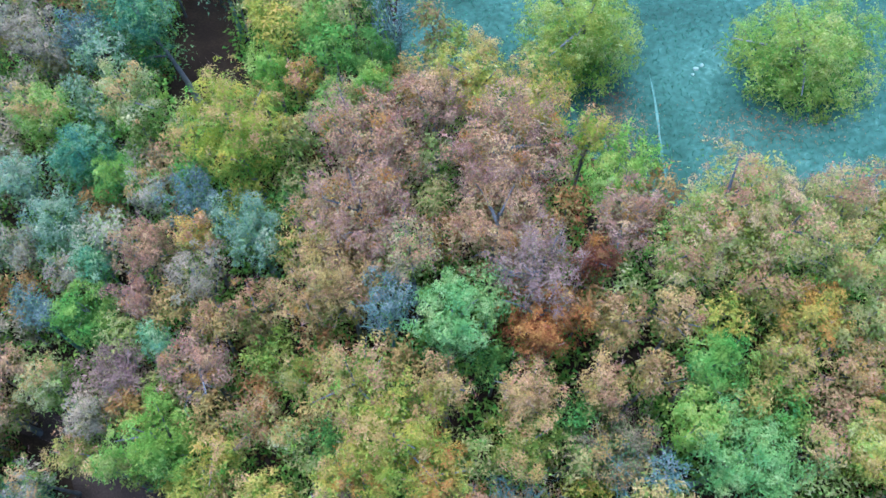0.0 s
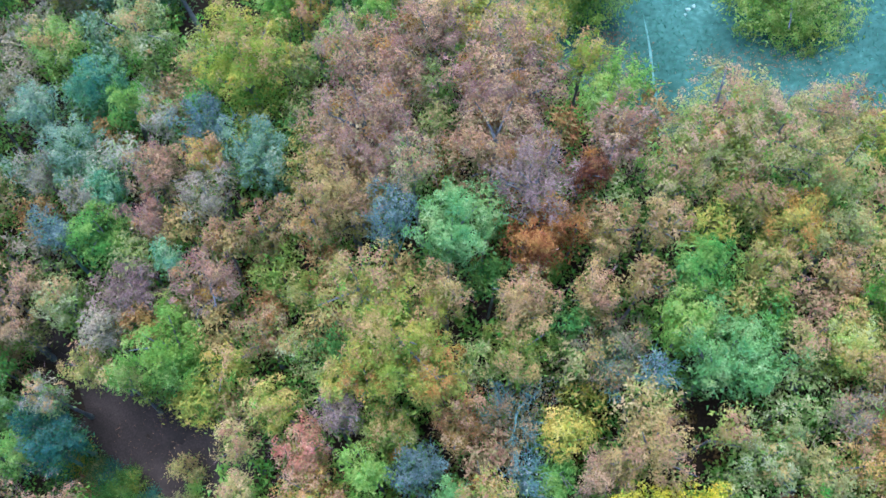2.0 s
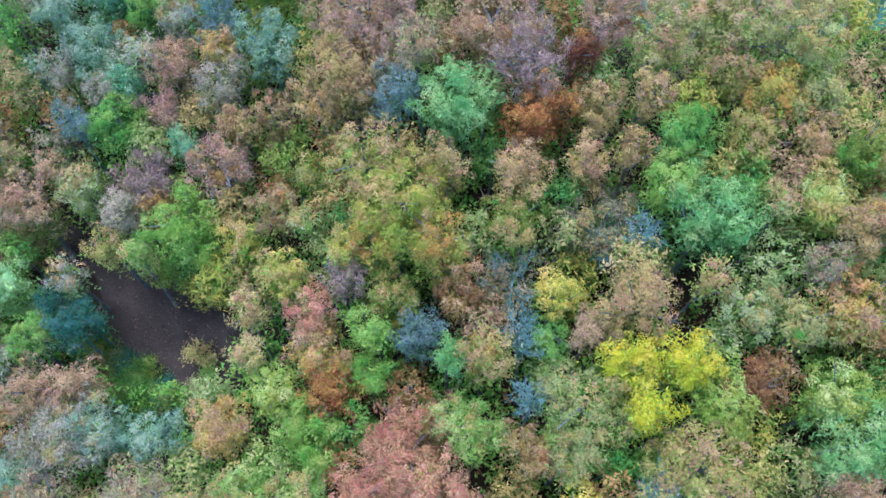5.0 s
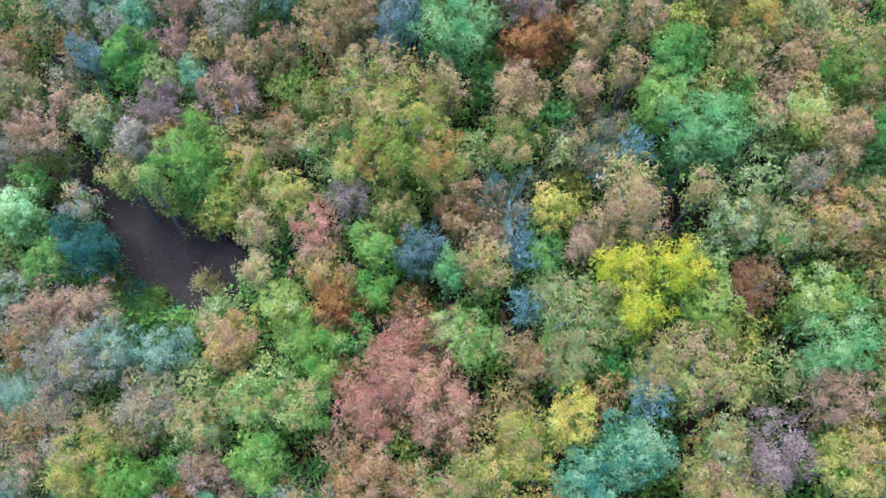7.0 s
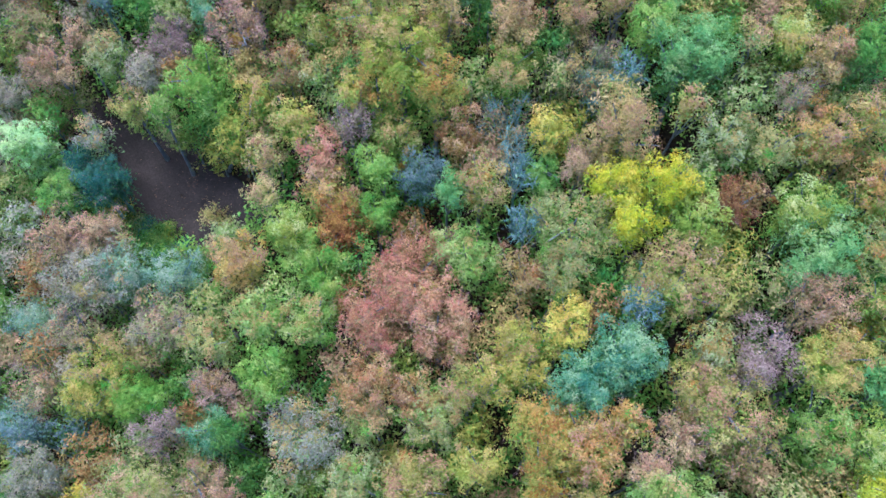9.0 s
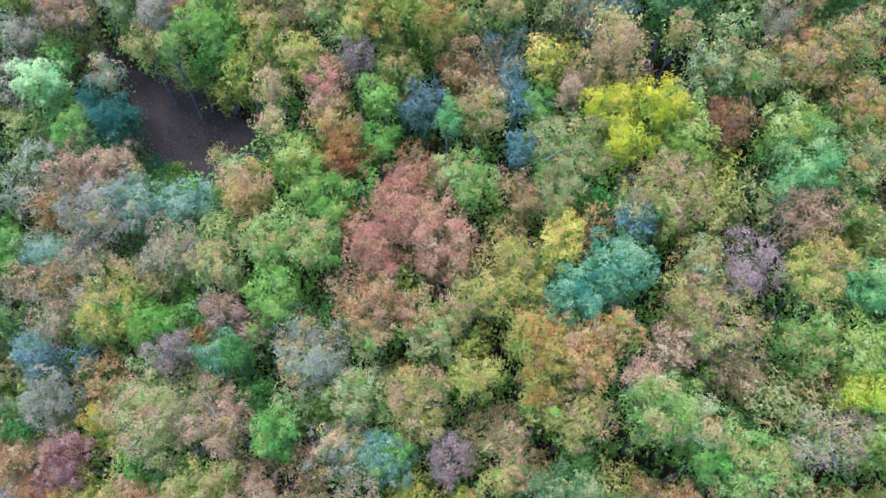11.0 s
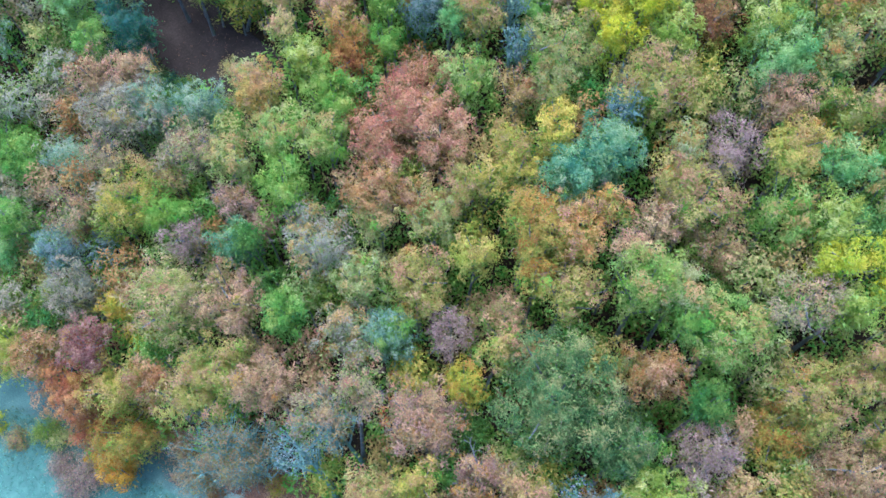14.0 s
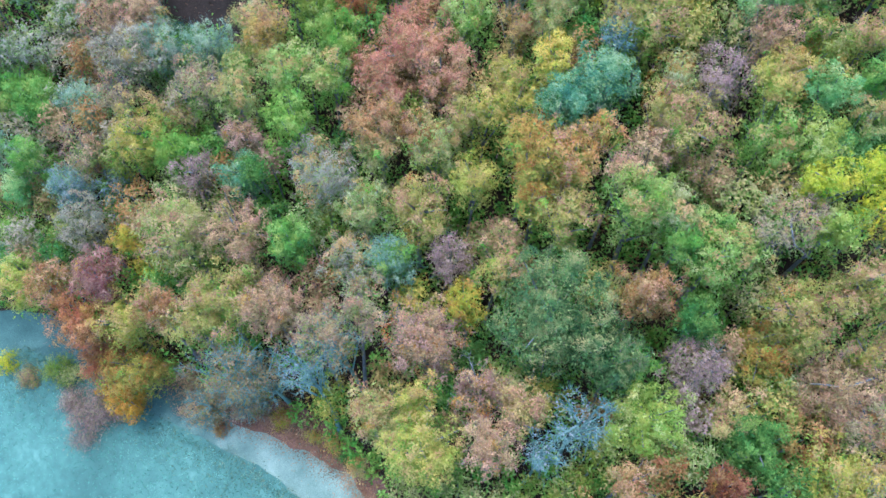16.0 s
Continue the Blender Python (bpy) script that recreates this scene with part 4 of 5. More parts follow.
low_tree(-23.9, 36.9, 17.0, 1.6, "rusttan")
low_tree(-4.5, 37.1, 21.2, 1.2, "mauvetan")
low_tree(-36.0, -6.7, 5.1, 1.6, "tanblue")
low_tree(-8.3, -21.3, 6.9, 1.5, "mauvetan")
low_tree(1.6, 7.2, 17.7, 1.3, "sageolive")
low_tree(-19.2, -12.5, 7.3, 1.2, "sage")
low_tree(17.1, -24.9, 10.9, 1.2, "mauvetan")
low_tree(27.4, -16.0, 19.1, 1.3, "tanolive")
low_tree(7.2, 14.4, 19.9, 1.2, "rusttan")
low_tree(11.5, 20.6, 20.5, 1.3, "rusttan")
low_tree(22.2, 17.4, 22.8, 1.4, "oliveyellow")
low_tree(-10.6, 27.8, 17.7, 1.3, "tanolive")
low_tree(-22.4, 48.5, 17.5, 1.4, "palesage")
low_tree(8.5, -6.9, 16.2, 1.2, "rusttan")
low_tree(10.1, 4.7, 19.3, 1.4, "paletan")
low_tree(-29.8, -11.9, 3.4, 1.2, "browntan")
low_tree(3.5, -16.8, 9.8, 1.2, "mauvetan")
low_tree(-34.3, 0.1, 6.0, 1.2, "palesage")
low_tree(23.7, -1.6, 18.6, 1.4, "oliveyellow")
low_tree(12.4, -35.1, 10.4, 1.5, "tanolive")
low_tree(-29.9, 26.6, 17.2, 1.7, "emerald")
low_tree(-10.1, 44.1, 18.0, 1.8, "emerald")
low_tree(22.6, 14.3, 21.6, 1.4, "mauvetan")
low_tree(-11.3, 35.4, 18.5, 1.7, "sage")
low_tree(-21.0, -19.8, 4.1, 1.2, "tanolive")
low_tree(26.5, -12.4, 16.5, 1.7, "darkgreen")
low_tree(-32.9, 8.5, 11.5, 1.3, "frost")
low_tree(12.8, -32.0, 9.7, 1.6, "rusttan")
low_tree(-20.2, 12.5, 12.2, 1.7, "mauvegrey")
low_tree(-30.8, 7.3, 9.9, 1.7, "tanblue")
low_tree(17.4, -5.9, 17.2, 1.5, "olive")
low_tree(-20.9, 31.6, 17.8, 1.5, "frost")
low_tree(-30.5, 13.2, 13.0, 1.6, "greenolive")
low_tree(-11.5, 21.5, 16.2, 1.5, "oliveyellow")
low_tree(-9.5, 13.1, 15.7, 1.4, "greenolive")
low_tree(-28.7, -8.5, 2.7, 1.2, "browntan")
low_tree(-26.4, 30.4, 15.2, 1.3, "tanblue")
low_tree(-23.1, 30.2, 15.3, 1.2, "frost")
low_tree(-35.2, 3.0, 8.2, 1.2, "mauvetan")
low_tree(-35.5, -14.3, 3.1, 1.7, "browntan")
low_tree(-36.2, 11.0, 11.9, 1.7, "darkgreen")
low_tree(-26.9, -1.8, 7.8, 1.6, "rusttan")
low_tree(-8.8, -19.1, 7.3, 1.3, "mauvetan")
low_tree(-28.1, 16.3, 15.0, 1.5, "rusttan")
low_tree(-33.9, -7.6, 3.7, 1.5, "frost")
low_tree(21.2, -30.3, 10.1, 1.7, "rusttan")
low_tree(18.0, -35.7, 13.3, 1.2, "emerald")
low_tree(7.3, 5.1, 15.7, 1.6, "oliveyellow")
low_tree(24.0, -14.0, 16.8, 1.6, "emeraldpale")
low_tree(-9.0, 46.4, 17.2, 1.6, "greenolive")
low_tree(7.9, -32.4, 7.8, 1.3, "greenolive")
low_tree(-28.0, 19.2, 16.4, 1.3, "browntan")
low_tree(-27.0, 24.9, 15.2, 1.7, "tanblue")
low_tree(-21.3, 43.7, 18.4, 1.2, "rusttan")
low_tree(-29.7, 39.9, 17.3, 1.4, "tanblue")
low_tree(25.6, 4.2, 21.9, 1.5, "browntan")
low_tree(-33.1, 48.6, 17.4, 1.7, "frost")
low_tree(-16.6, -9.1, 7.4, 1.4, "emerald")
low_tree(-23.7, 25.5, 14.6, 1.2, "frost")
low_tree(20.5, -35.7, 11.8, 1.3, "tan")
low_tree(28.0, -2.7, 21.0, 1.5, "rusttan")
low_tree(26.5, -23.5, 16.4, 1.4, "tan")
low_tree(14.8, -31.1, 9.2, 1.6, "sage")
low_tree(-36.0, 8.5, 9.7, 1.5, "mauvetan")
low_tree(19.6, -28.5, 10.7, 1.4, "tanolive")
low_tree(-13.1, 28.4, 17.0, 1.3, "olive")
low_tree(0.7, 29.6, 20.6, 1.3, "greenolive")
low_tree(-18.7, 45.7, 17.8, 1.2, "darkgreen")
low_tree(15.9, -3.7, 16.8, 1.4, "oliveyellow")
low_tree(-2.2, 11.8, 18.9, 1.2, "tan")
low_tree(-27.5, 37.9, 17.7, 1.2, "mauvetan")
low_tree(27.4, 1.4, 22.2, 1.3, "sageolive")
low_tree(-17.1, 46.8, 17.1, 1.6, "palesage")
low_tree(26.7, 6.9, 22.5, 1.7, "greenolive")
low_tree(-22.1, -13.4, 6.2, 1.8, "rusttan")
low_tree(-25.4, 15.8, 12.9, 1.2, "tanblue")
low_tree(-20.9, 45.7, 17.8, 1.3, "frost")
low_tree(-31.9, -6.5, 2.9, 1.6, "tanblue")
low_tree(-22.0, 35.7, 18.2, 1.4, "browntan")
low_tree(-7.9, -26.6, 4.4, 1.3, "oliveyellow")
low_tree(-31.0, -14.6, 3.7, 1.5, "tanblue")
low_tree(-27.7, 13.5, 14.0, 1.5, "browntan")
low_tree(-31.7, 28.0, 17.8, 1.4, "sageolive")
low_tree(-16.4, 25.3, 14.8, 1.8, "mauvetan")
low_tree(-15.1, 47.1, 17.8, 1.4, "sageolive")
low_tree(10.5, -24.2, 11.1, 1.3, "deepgreen")
low_tree(-32.9, 4.0, 10.2, 1.2, "frost")
low_tree(-30.3, -16.4, 3.6, 1.3, "mauvetan")
low_tree(-12.7, 41.7, 18.7, 1.5, "sageolive")
low_tree(14.1, 0.1, 18.1, 1.4, "sage")
low_tree(-27.4, 8.8, 10.9, 1.3, "emerald")
low_tree(-12.7, 46.2, 18.3, 1.3, "emerald")
low_tree(8.1, -34.7, 10.0, 1.2, "rusttan")
low_tree(-22.0, 28.8, 14.4, 1.2, "frost")
low_tree(-27.2, 45.2, 18.2, 1.2, "darkgreen")
low_tree(-20.0, -14.3, 6.0, 1.2, "sage")
low_tree(-16.6, 41.9, 18.2, 1.4, "palesage")
low_tree(-14.9, 23.9, 16.7, 1.3, "emerald")
low_tree(-14.5, 40.7, 18.2, 1.2, "darkgreen")
low_tree(-21.0, -6.7, 7.7, 1.3, "browntan")
low_tree(17.4, 4.6, 19.9, 1.6, "sage")
low_tree(-6.3, -8.5, 10.6, 1.3, "mauvetan")
low_tree(10.0, -20.7, 10.5, 1.7, "tanolive")
low_tree(24.7, 11.7, 24.2, 1.5, "tanolive")
low_tree(-25.3, 42.8, 18.0, 1.3, "frost")
low_tree(23.1, 1.1, 18.2, 1.8, "tan")
low_tree(-14.3, 45.2, 18.5, 1.2, "sageolive")
low_tree(-1.7, -20.9, 7.4, 1.8, "oliveyellow")
low_tree(-34.1, 10.2, 11.6, 1.3, "sageolive")
low_tree(-35.2, -3.9, 4.4, 1.2, "sageolive")
low_tree(5.8, -33.7, 7.3, 1.6, "greenolive")
low_tree(-33.8, -15.4, 2.2, 1.2, "frost")
low_tree(-32.6, 23.0, 17.0, 1.3, "browntan")
low_tree(-8.3, 38.3, 19.7, 1.3, "sage")
low_tree(16.1, -17.7, 13.0, 1.2, "darkgreen")
low_tree(-21.3, -17.0, 3.7, 1.2, "yelloworange")
low_tree(5.1, 27.8, 20.9, 1.2, "tanolive")
low_tree(-32.1, 15.5, 15.1, 1.4, "sageolive")
low_tree(-12.8, 9.8, 14.7, 1.4, "tan")
low_tree(-26.3, 19.6, 15.0, 1.2, "frost")
low_tree(-34.0, 13.6, 13.4, 1.6, "darkgreen")
low_tree(1.0, -35.6, 8.3, 1.2, "emerald")
low_tree(-31.6, 32.4, 17.9, 1.3, "palesage")
low_tree(-5.8, -5.0, 12.2, 1.3, "rusttan")
low_tree(-27.6, 27.4, 14.8, 1.4, "tanblue")
low_tree(0.8, -32.5, 6.9, 1.2, "sage")
low_tree(-28.4, -16.0, 4.0, 1.4, "darkgreen")
low_tree(24.9, -7.6, 17.0, 1.2, "sageolive")
low_tree(13.1, 12.7, 22.4, 1.2, "oliveyellow")
low_tree(-35.9, 1.1, 8.5, 1.4, "tanblue")
low_tree(-1.4, 29.2, 18.2, 1.7, "tan")
low_tree(-20.1, 36.8, 17.2, 1.2, "palesage")
low_tree(-10.5, 37.7, 19.5, 1.7, "rusttan")
low_tree(-6.4, 12.9, 15.9, 1.6, "rusttan")
low_tree(26.4, -19.1, 15.4, 1.2, "browntan")
low_tree(-12.4, -10.8, 8.9, 1.2, "mauve")
low_tree(-31.2, 20.6, 15.7, 1.3, "greenolive")
low_tree(1.8, -8.7, 13.3, 1.6, "tan")
low_tree(21.4, 12.0, 22.0, 1.5, "tanolive")
low_tree(-31.3, 44.8, 17.7, 1.3, "emerald")
low_tree(-29.4, 32.3, 16.5, 1.6, "darkgreen")
low_tree(-10.0, 41.7, 19.0, 1.5, "sage")
low_tree(-31.3, 18.8, 16.2, 1.3, "sageolive")
low_tree(9.8, 22.0, 21.3, 1.6, "bright")
low_tree(28.0, -0.4, 21.3, 1.4, "mauvetan")
low_tree(-27.6, 49.6, 17.7, 1.3, "tanblue")
low_tree(-8.8, 35.4, 19.2, 1.3, "olive")
low_tree(-31.2, 34.6, 17.4, 1.3, "tanblue")
low_tree(19.2, -33.2, 11.8, 1.4, "darkgreen")
low_tree(22.5, 19.4, 21.3, 1.5, "rusttan")
low_tree(-16.9, -19.5, 4.6, 1.4, "emerald")
low_tree(-6.6, 21.1, 17.6, 1.5, "tan")
low_tree(26.3, -14.4, 16.6, 1.3, "darkgreen")
low_tree(22.2, -6.2, 18.6, 1.2, "emerald")
low_tree(-23.5, 46.0, 18.2, 1.2, "frost")
low_tree(9.1, -5.0, 16.2, 1.3, "emerald")
low_tree(21.2, 8.4, 19.8, 1.2, "darkgreen")
low_tree(-6.3, 29.8, 20.4, 1.5, "emerald")
low_tree(14.7, -28.7, 10.6, 1.3, "mauvegrey")
low_tree(-20.6, 41.6, 18.5, 1.2, "sageolive")
low_tree(2.7, 11.7, 18.0, 1.2, "darkgreen")
low_tree(-9.7, 31.5, 19.9, 1.4, "oliveyellow")
low_tree(12.0, -26.4, 10.1, 1.5, "emerald")
low_tree(1.7, -12.6, 12.3, 1.2, "oliveyellow")
low_tree(-36.3, 4.9, 10.1, 1.2, "tanblue")
low_tree(-32.4, 25.4, 17.5, 1.2, "palesage")
low_tree(-13.9, -0.7, 11.3, 1.3, "sage")
low_tree(-25.2, 41.0, 17.3, 1.2, "palesage")
low_tree(-33.6, 16.8, 14.0, 1.4, "tanblue")
low_tree(-13.5, 6.0, 13.2, 1.5, "oliveyellow")
low_tree(1.8, -17.3, 9.1, 1.3, "browntan")
low_tree(-33.7, 19.0, 16.4, 1.2, "palesage")
low_tree(-13.6, 50.2, 18.5, 1.3, "mauvetan")
low_tree(7.5, -20.0, 11.7, 1.2, "emerald")
low_tree(5.3, -19.8, 9.1, 1.3, "tan")
low_tree(15.9, 8.4, 21.4, 1.3, "emerald")
low_tree(-10.0, -4.5, 12.1, 1.2, "sagebright")
low_tree(26.6, -4.4, 21.5, 1.4, "oliveyellow")
low_tree(-21.5, 38.5, 17.1, 1.2, "browntan")
low_tree(1.6, -24.7, 8.5, 1.2, "darkgreen")
low_tree(-0.7, 20.5, 19.1, 1.4, "olive")
low_tree(-6.9, 6.7, 14.9, 1.4, "sageolive")
low_tree(-18.2, 14.5, 14.7, 1.4, "sageolive")
low_tree(-5.2, -2.9, 13.7, 1.2, "emerald")
low_tree(-16.0, 11.3, 13.2, 1.4, "olive")
low_tree(24.2, 18.7, 24.4, 1.2, "sageolive")
low_tree(15.4, -6.5, 17.6, 1.4, "tanolive")
low_tree(-8.9, 21.4, 16.3, 1.5, "darkgreen")
low_tree(14.3, 9.0, 21.1, 1.3, "tanolive")
low_tree(-15.7, -11.3, 7.9, 1.2, "rusttan")
low_tree(5.3, -35.8, 9.5, 1.2, "greenolive")
low_tree(-3.8, -25.8, 6.0, 1.3, "tan")
low_tree(-2.8, -35.0, 6.7, 1.3, "emerald")
low_tree(-32.9, 6.3, 11.3, 1.2, "mauvetan")
low_tree(26.9, 9.1, 24.1, 1.2, "mauvetan")
low_tree(-15.8, -14.1, 6.6, 1.4, "olive")
low_tree(-30.5, 2.8, 6.8, 1.2, "sageolive")
low_tree(-20.7, 47.8, 18.5, 1.4, "palesage")
low_tree(17.8, -16.8, 15.0, 1.6, "olive")
low_tree(21.5, -1.5, 18.8, 1.2, "darkgreen")
low_tree(-4.4, 47.5, 17.9, 1.5, "darkgreen")
low_tree(3.5, -6.7, 13.4, 1.5, "tan")
low_tree(23.1, -35.5, 11.6, 1.5, "tan")
low_tree(-19.7, 39.0, 17.4, 1.2, "tanblue")
low_tree(-18.6, 25.5, 14.5, 1.3, "palesage")
low_tree(-5.4, 31.9, 21.4, 1.2, "olive")
low_tree(19.9, -16.2, 16.0, 1.2, "tan")
low_tree(-14.6, -4.6, 10.7, 1.4, "sageolive")
low_tree(-32.4, -16.8, 3.2, 1.3, "darkgreen")
low_tree(-21.0, 19.6, 14.7, 1.3, "frost")
low_tree(-5.7, 8.1, 16.8, 1.3, "darkgreen")
low_tree(-6.2, 40.6, 20.2, 1.2, "tan")
low_tree(6.5, 7.0, 18.0, 1.3, "olive")
low_tree(23.2, 7.4, 21.1, 1.3, "rusttan")
low_tree(-7.3, 50.1, 17.1, 1.2, "sage")
low_tree(-24.4, 17.0, 14.4, 1.2, "rusttan")
low_tree(-32.2, 46.6, 17.2, 1.3, "darkgreen")
low_tree(9.5, -28.6, 8.2, 1.2, "rusttan")
low_tree(-25.8, -6.8, 7.9, 1.3, "rusttan")
low_tree(-27.4, 47.2, 18.2, 1.6, "rusttan")
low_tree(-29.9, 49.4, 17.0, 1.4, "browntan")
low_tree(-11.3, 5.5, 13.2, 1.3, "browntan")
low_tree(-17.7, 48.8, 17.9, 1.2, "palesage")
low_tree(-24.4, 39.0, 18.4, 1.2, "frost")
low_tree(-0.7, 23.0, 19.8, 1.2, "sage")
low_tree(-6.6, 9.6, 15.6, 1.3, "tan")
low_tree(-2.3, -8.8, 11.7, 1.3, "greenolive")
low_tree(6.3, 8.8, 18.9, 1.2, "darkgreen")
low_tree(10.5, -35.1, 10.4, 1.2, "mauvetan")
low_tree(-2.2, -33.3, 6.9, 1.3, "olive")
low_tree(-12.2, -14.7, 7.5, 1.4, "darkgreen")
low_tree(-26.6, 36.1, 17.6, 1.4, "tanblue")
low_tree(3.7, -26.3, 8.1, 1.4, "sageolive")
low_tree(18.3, 8.6, 21.6, 1.3, "mauvetan")
low_tree(-20.7, 22.6, 14.6, 1.3, "rusttan")
low_tree(-26.7, -17.2, 2.8, 1.2, "mauvetan")
low_tree(-27.4, 42.4, 18.6, 1.2, "frost")
low_tree(-28.9, -3.2, 5.3, 1.4, "palesage")
low_tree(-10.3, 11.3, 14.1, 1.3, "rusttan")
low_tree(-28.5, -10.5, 4.3, 1.4, "frost")
low_tree(25.8, -2.1, 21.2, 1.3, "rusttan")
low_tree(-30.5, 22.5, 17.5, 1.2, "tanblue")
low_tree(2.3, 14.8, 20.3, 1.3, "emeraldpale")
low_tree(25.4, 9.8, 24.3, 1.3, "greenolive")
low_tree(26.0, -31.7, 12.8, 1.5, "rusttan")
low_tree(-7.5, -15.4, 8.2, 1.3, "greenolive")
low_tree(-3.3, -14.0, 8.9, 1.2, "tanolive")
low_tree(-11.1, 46.8, 18.4, 1.2, "darkgreen")
low_tree(9.5, -31.2, 9.5, 1.3, "greenolive")
low_tree(-5.7, 34.4, 21.1, 1.2, "tan")
low_tree(0.1, -26.8, 7.3, 1.2, "emerald")
low_tree(-3.6, 35.2, 21.3, 1.3, "sageolive")
low_tree(2.4, 2.4, 15.7, 1.5, "mauvetan")
low_tree(-19.4, 42.8, 17.8, 1.2, "palesage")
low_tree(-8.5, 33.6, 18.6, 1.3, "olive")
low_tree(-2.3, 27.0, 18.9, 1.3, "rusttan")
low_tree(-19.8, -18.7, 5.1, 1.2, "emerald")
low_tree(8.9, 15.1, 20.7, 1.2, "sage")
low_tree(20.7, -27.0, 9.4, 1.3, "sage")
low_tree(-19.0, -7.7, 8.9, 1.2, "browntan")
low_tree(21.7, 3.2, 20.5, 1.2, "sageolive")
low_tree(5.8, -0.4, 15.6, 1.3, "sage")
low_tree(-7.1, -10.3, 9.5, 1.5, "darkgreen")
low_tree(-23.5, 43.9, 18.2, 1.2, "palesage")
low_tree(-17.6, 10.4, 13.3, 1.3, "rusttan")
low_tree(-15.1, 43.2, 18.2, 1.3, "greenolive")
low_tree(21.1, 15.8, 21.8, 1.3, "greenolive")
low_tree(-23.5, -9.7, 7.5, 1.3, "greenolive")
low_tree(0.2, -28.9, 6.1, 1.2, "mauvetan")
low_tree(-17.5, 7.5, 9.8, 1.1, "greenolive")
low_tree(-15.7, 6.7, 9.7, 1.0, "oliveyellow")
low_tree(-19.0, 8.4, 10.2, 1.0, "olive")
low_tree(-14.1, 6.5, 10.9, 1.1, "greenolive")
low_tree(-16.3, 7.7, 11.4, 1.2, "emerald")
low_tree(-29.4, 13.9, 11.1, 1.5, "browntan")
low_tree(-26.2, 11.1, 10.1, 1.2, "greenolive")
low_tree(-27.8, 9.5, 9.4, 1.3, "mauvetan")

for (name, stuff_mat), pieces in LOW.items():
    v, f = join(pieces)
    words = {"understorey_foliage": "mixed young trees filling the gaps of the wood", "understorey_wood": "thin stems of young trees in the wood"}[name]
    tagged(new(name, mesh_from(name, v, f, stuff_mat)), words, "understorey", kind="stuff")

# ---- undergrowth, grass and fallen leaves ----
def in_wood(x, y):
    """Where the wood's floor is covered: not on the meadows, the track or the clearing."""
    up = y > np.interp(x, EDGE[:, 0], EDGE[:, 1], left=99) - 0.5
    low = y < road_y(x) + 2.0 + 1.6 * np.clip((x + 19) / 8, 0, 1)
    c, s = math.cos(-0.5), math.sin(-0.5)
    dx, dy = x + 19.2, y - 5.6
    clear = ((dx * c + dy * s) / 6.0) ** 2 + ((dy * c - dx * s) / 4.0) ** 2 < 1.0
    gap = (np.abs(x + 16.6 + 0.1 * (y - 36)) < 2.4) & (np.abs(y - 37) < 6.5)
    strip = (np.abs((x + 24.2) * 0.65 + (y - 10.0) * 0.76) < 1.5) & (np.abs((x + 24.2) * 0.76 - (y - 10.0) * 0.65) < 5)
    return ~(up | low | clear | gap | strip)


def clumps(name, n, mat, label, height, leaf):
    """Scattered low bushes joined into one growth."""
    x, y = rng.uniform(-40, 33, 3 * n), rng.uniform(-38, 46, 3 * n)
    ok = in_wood(x, y)
    x, y = x[ok][:n], y[ok][:n]
    m = 46
    rad = rng.uniform(0.5, 1.2, len(x))
    top = rng.uniform(0.5, height, len(x))
    d = unit(rng.normal(size=(len(x), m, 3)))
    d[..., 2] = np.abs(d[..., 2])
    sc = np.stack([rad, rad, top], 1)[:, None]
    pos = np.stack([x, y, ground_z(x, y)], 1)[:, None] + d * sc * rng.uniform(0.6, 1.05, (len(x), m, 1))
    pos, d = pos.reshape(-1, 3), d.reshape(-1, 3)
    nrm = unit(d * 0.5 + [0, 0, 0.7] + rng.normal(size=pos.shape) * 0.5)
    ln = leaf * rng.uniform(0.6, 1.4, len(pos))
    v, f = leaf_blades(pos, nrm, ln, ln * 0.6)
    tagged(new(name, mesh_from(name, v, f, mat)), label, "undergrowth", kind="stuff")


clumps("undergrowth_green", 4200, foliage("green_undergrowth", "4a8038", "68a04c", "90ba64"), "green bushes and saplings under the trees", 6.5, 0.29)
clumps("undergrowth_brown", 700, foliage("brown_undergrowth", "5a4a30", "766440", "8f8058"), "brown bracken and saplings under the trees", 2.6, 0.24)


def blades(name, x, y, mat, tall, label):
    n = len(x)
    b = np.stack([x, y, ground_z(x, y) + 0.03], 1)
    a = rng.uniform(0, 6.3, n)
    s = np.stack([np.cos(a), np.sin(a), np.zeros(n)], 1) * rng.uniform(0.02, 0.05, (n, 1))
    tip = b + np.concatenate([rng.normal(size=(n, 2)) * 0.1, (tall * rng.uniform(0.4, 1.2, n))[:, None]], 1)
    v = np.stack([b - s, b + s, tip], 1).reshape(-1, 3)
    tagged(new(name, mesh_from(name, v, np.arange(3 * n).reshape(n, 3), mat)), label, "grass", kind="stuff")


x, y = rng.uniform(-3, 30, 14000), rng.uniform(21, 48, 14000)
ok = y > np.interp(x, EDGE[:, 0], EDGE[:, 1])
blades("grass_upper", x[ok], y[ok], BLADES, 0.14, "short blue-green meadow grass")
x = rng.uniform(-40, -8, 12000)
y = road_y(x) - 2.0 - np.abs(rng.normal(size=12000)) * 7
blades("grass_lower", x, y, BLADES_PALE, 0.12, "pale blue-green dewy grass")
j = rng.integers(16, len(ROAD) - 24, 7000)
off = rng.choice([-1, -1, 1], 7000) * (1.5 + np.abs(rng.normal(size=7000)) * 1.5)
p = ROAD[j] + side[j] * off[:, None] + rng.normal(size=(7000, 2)) * 0.3
blades("grass_verge", p[:, 0], p[:, 1], VERGE, 0.24, "rough olive grass along the track's edge")

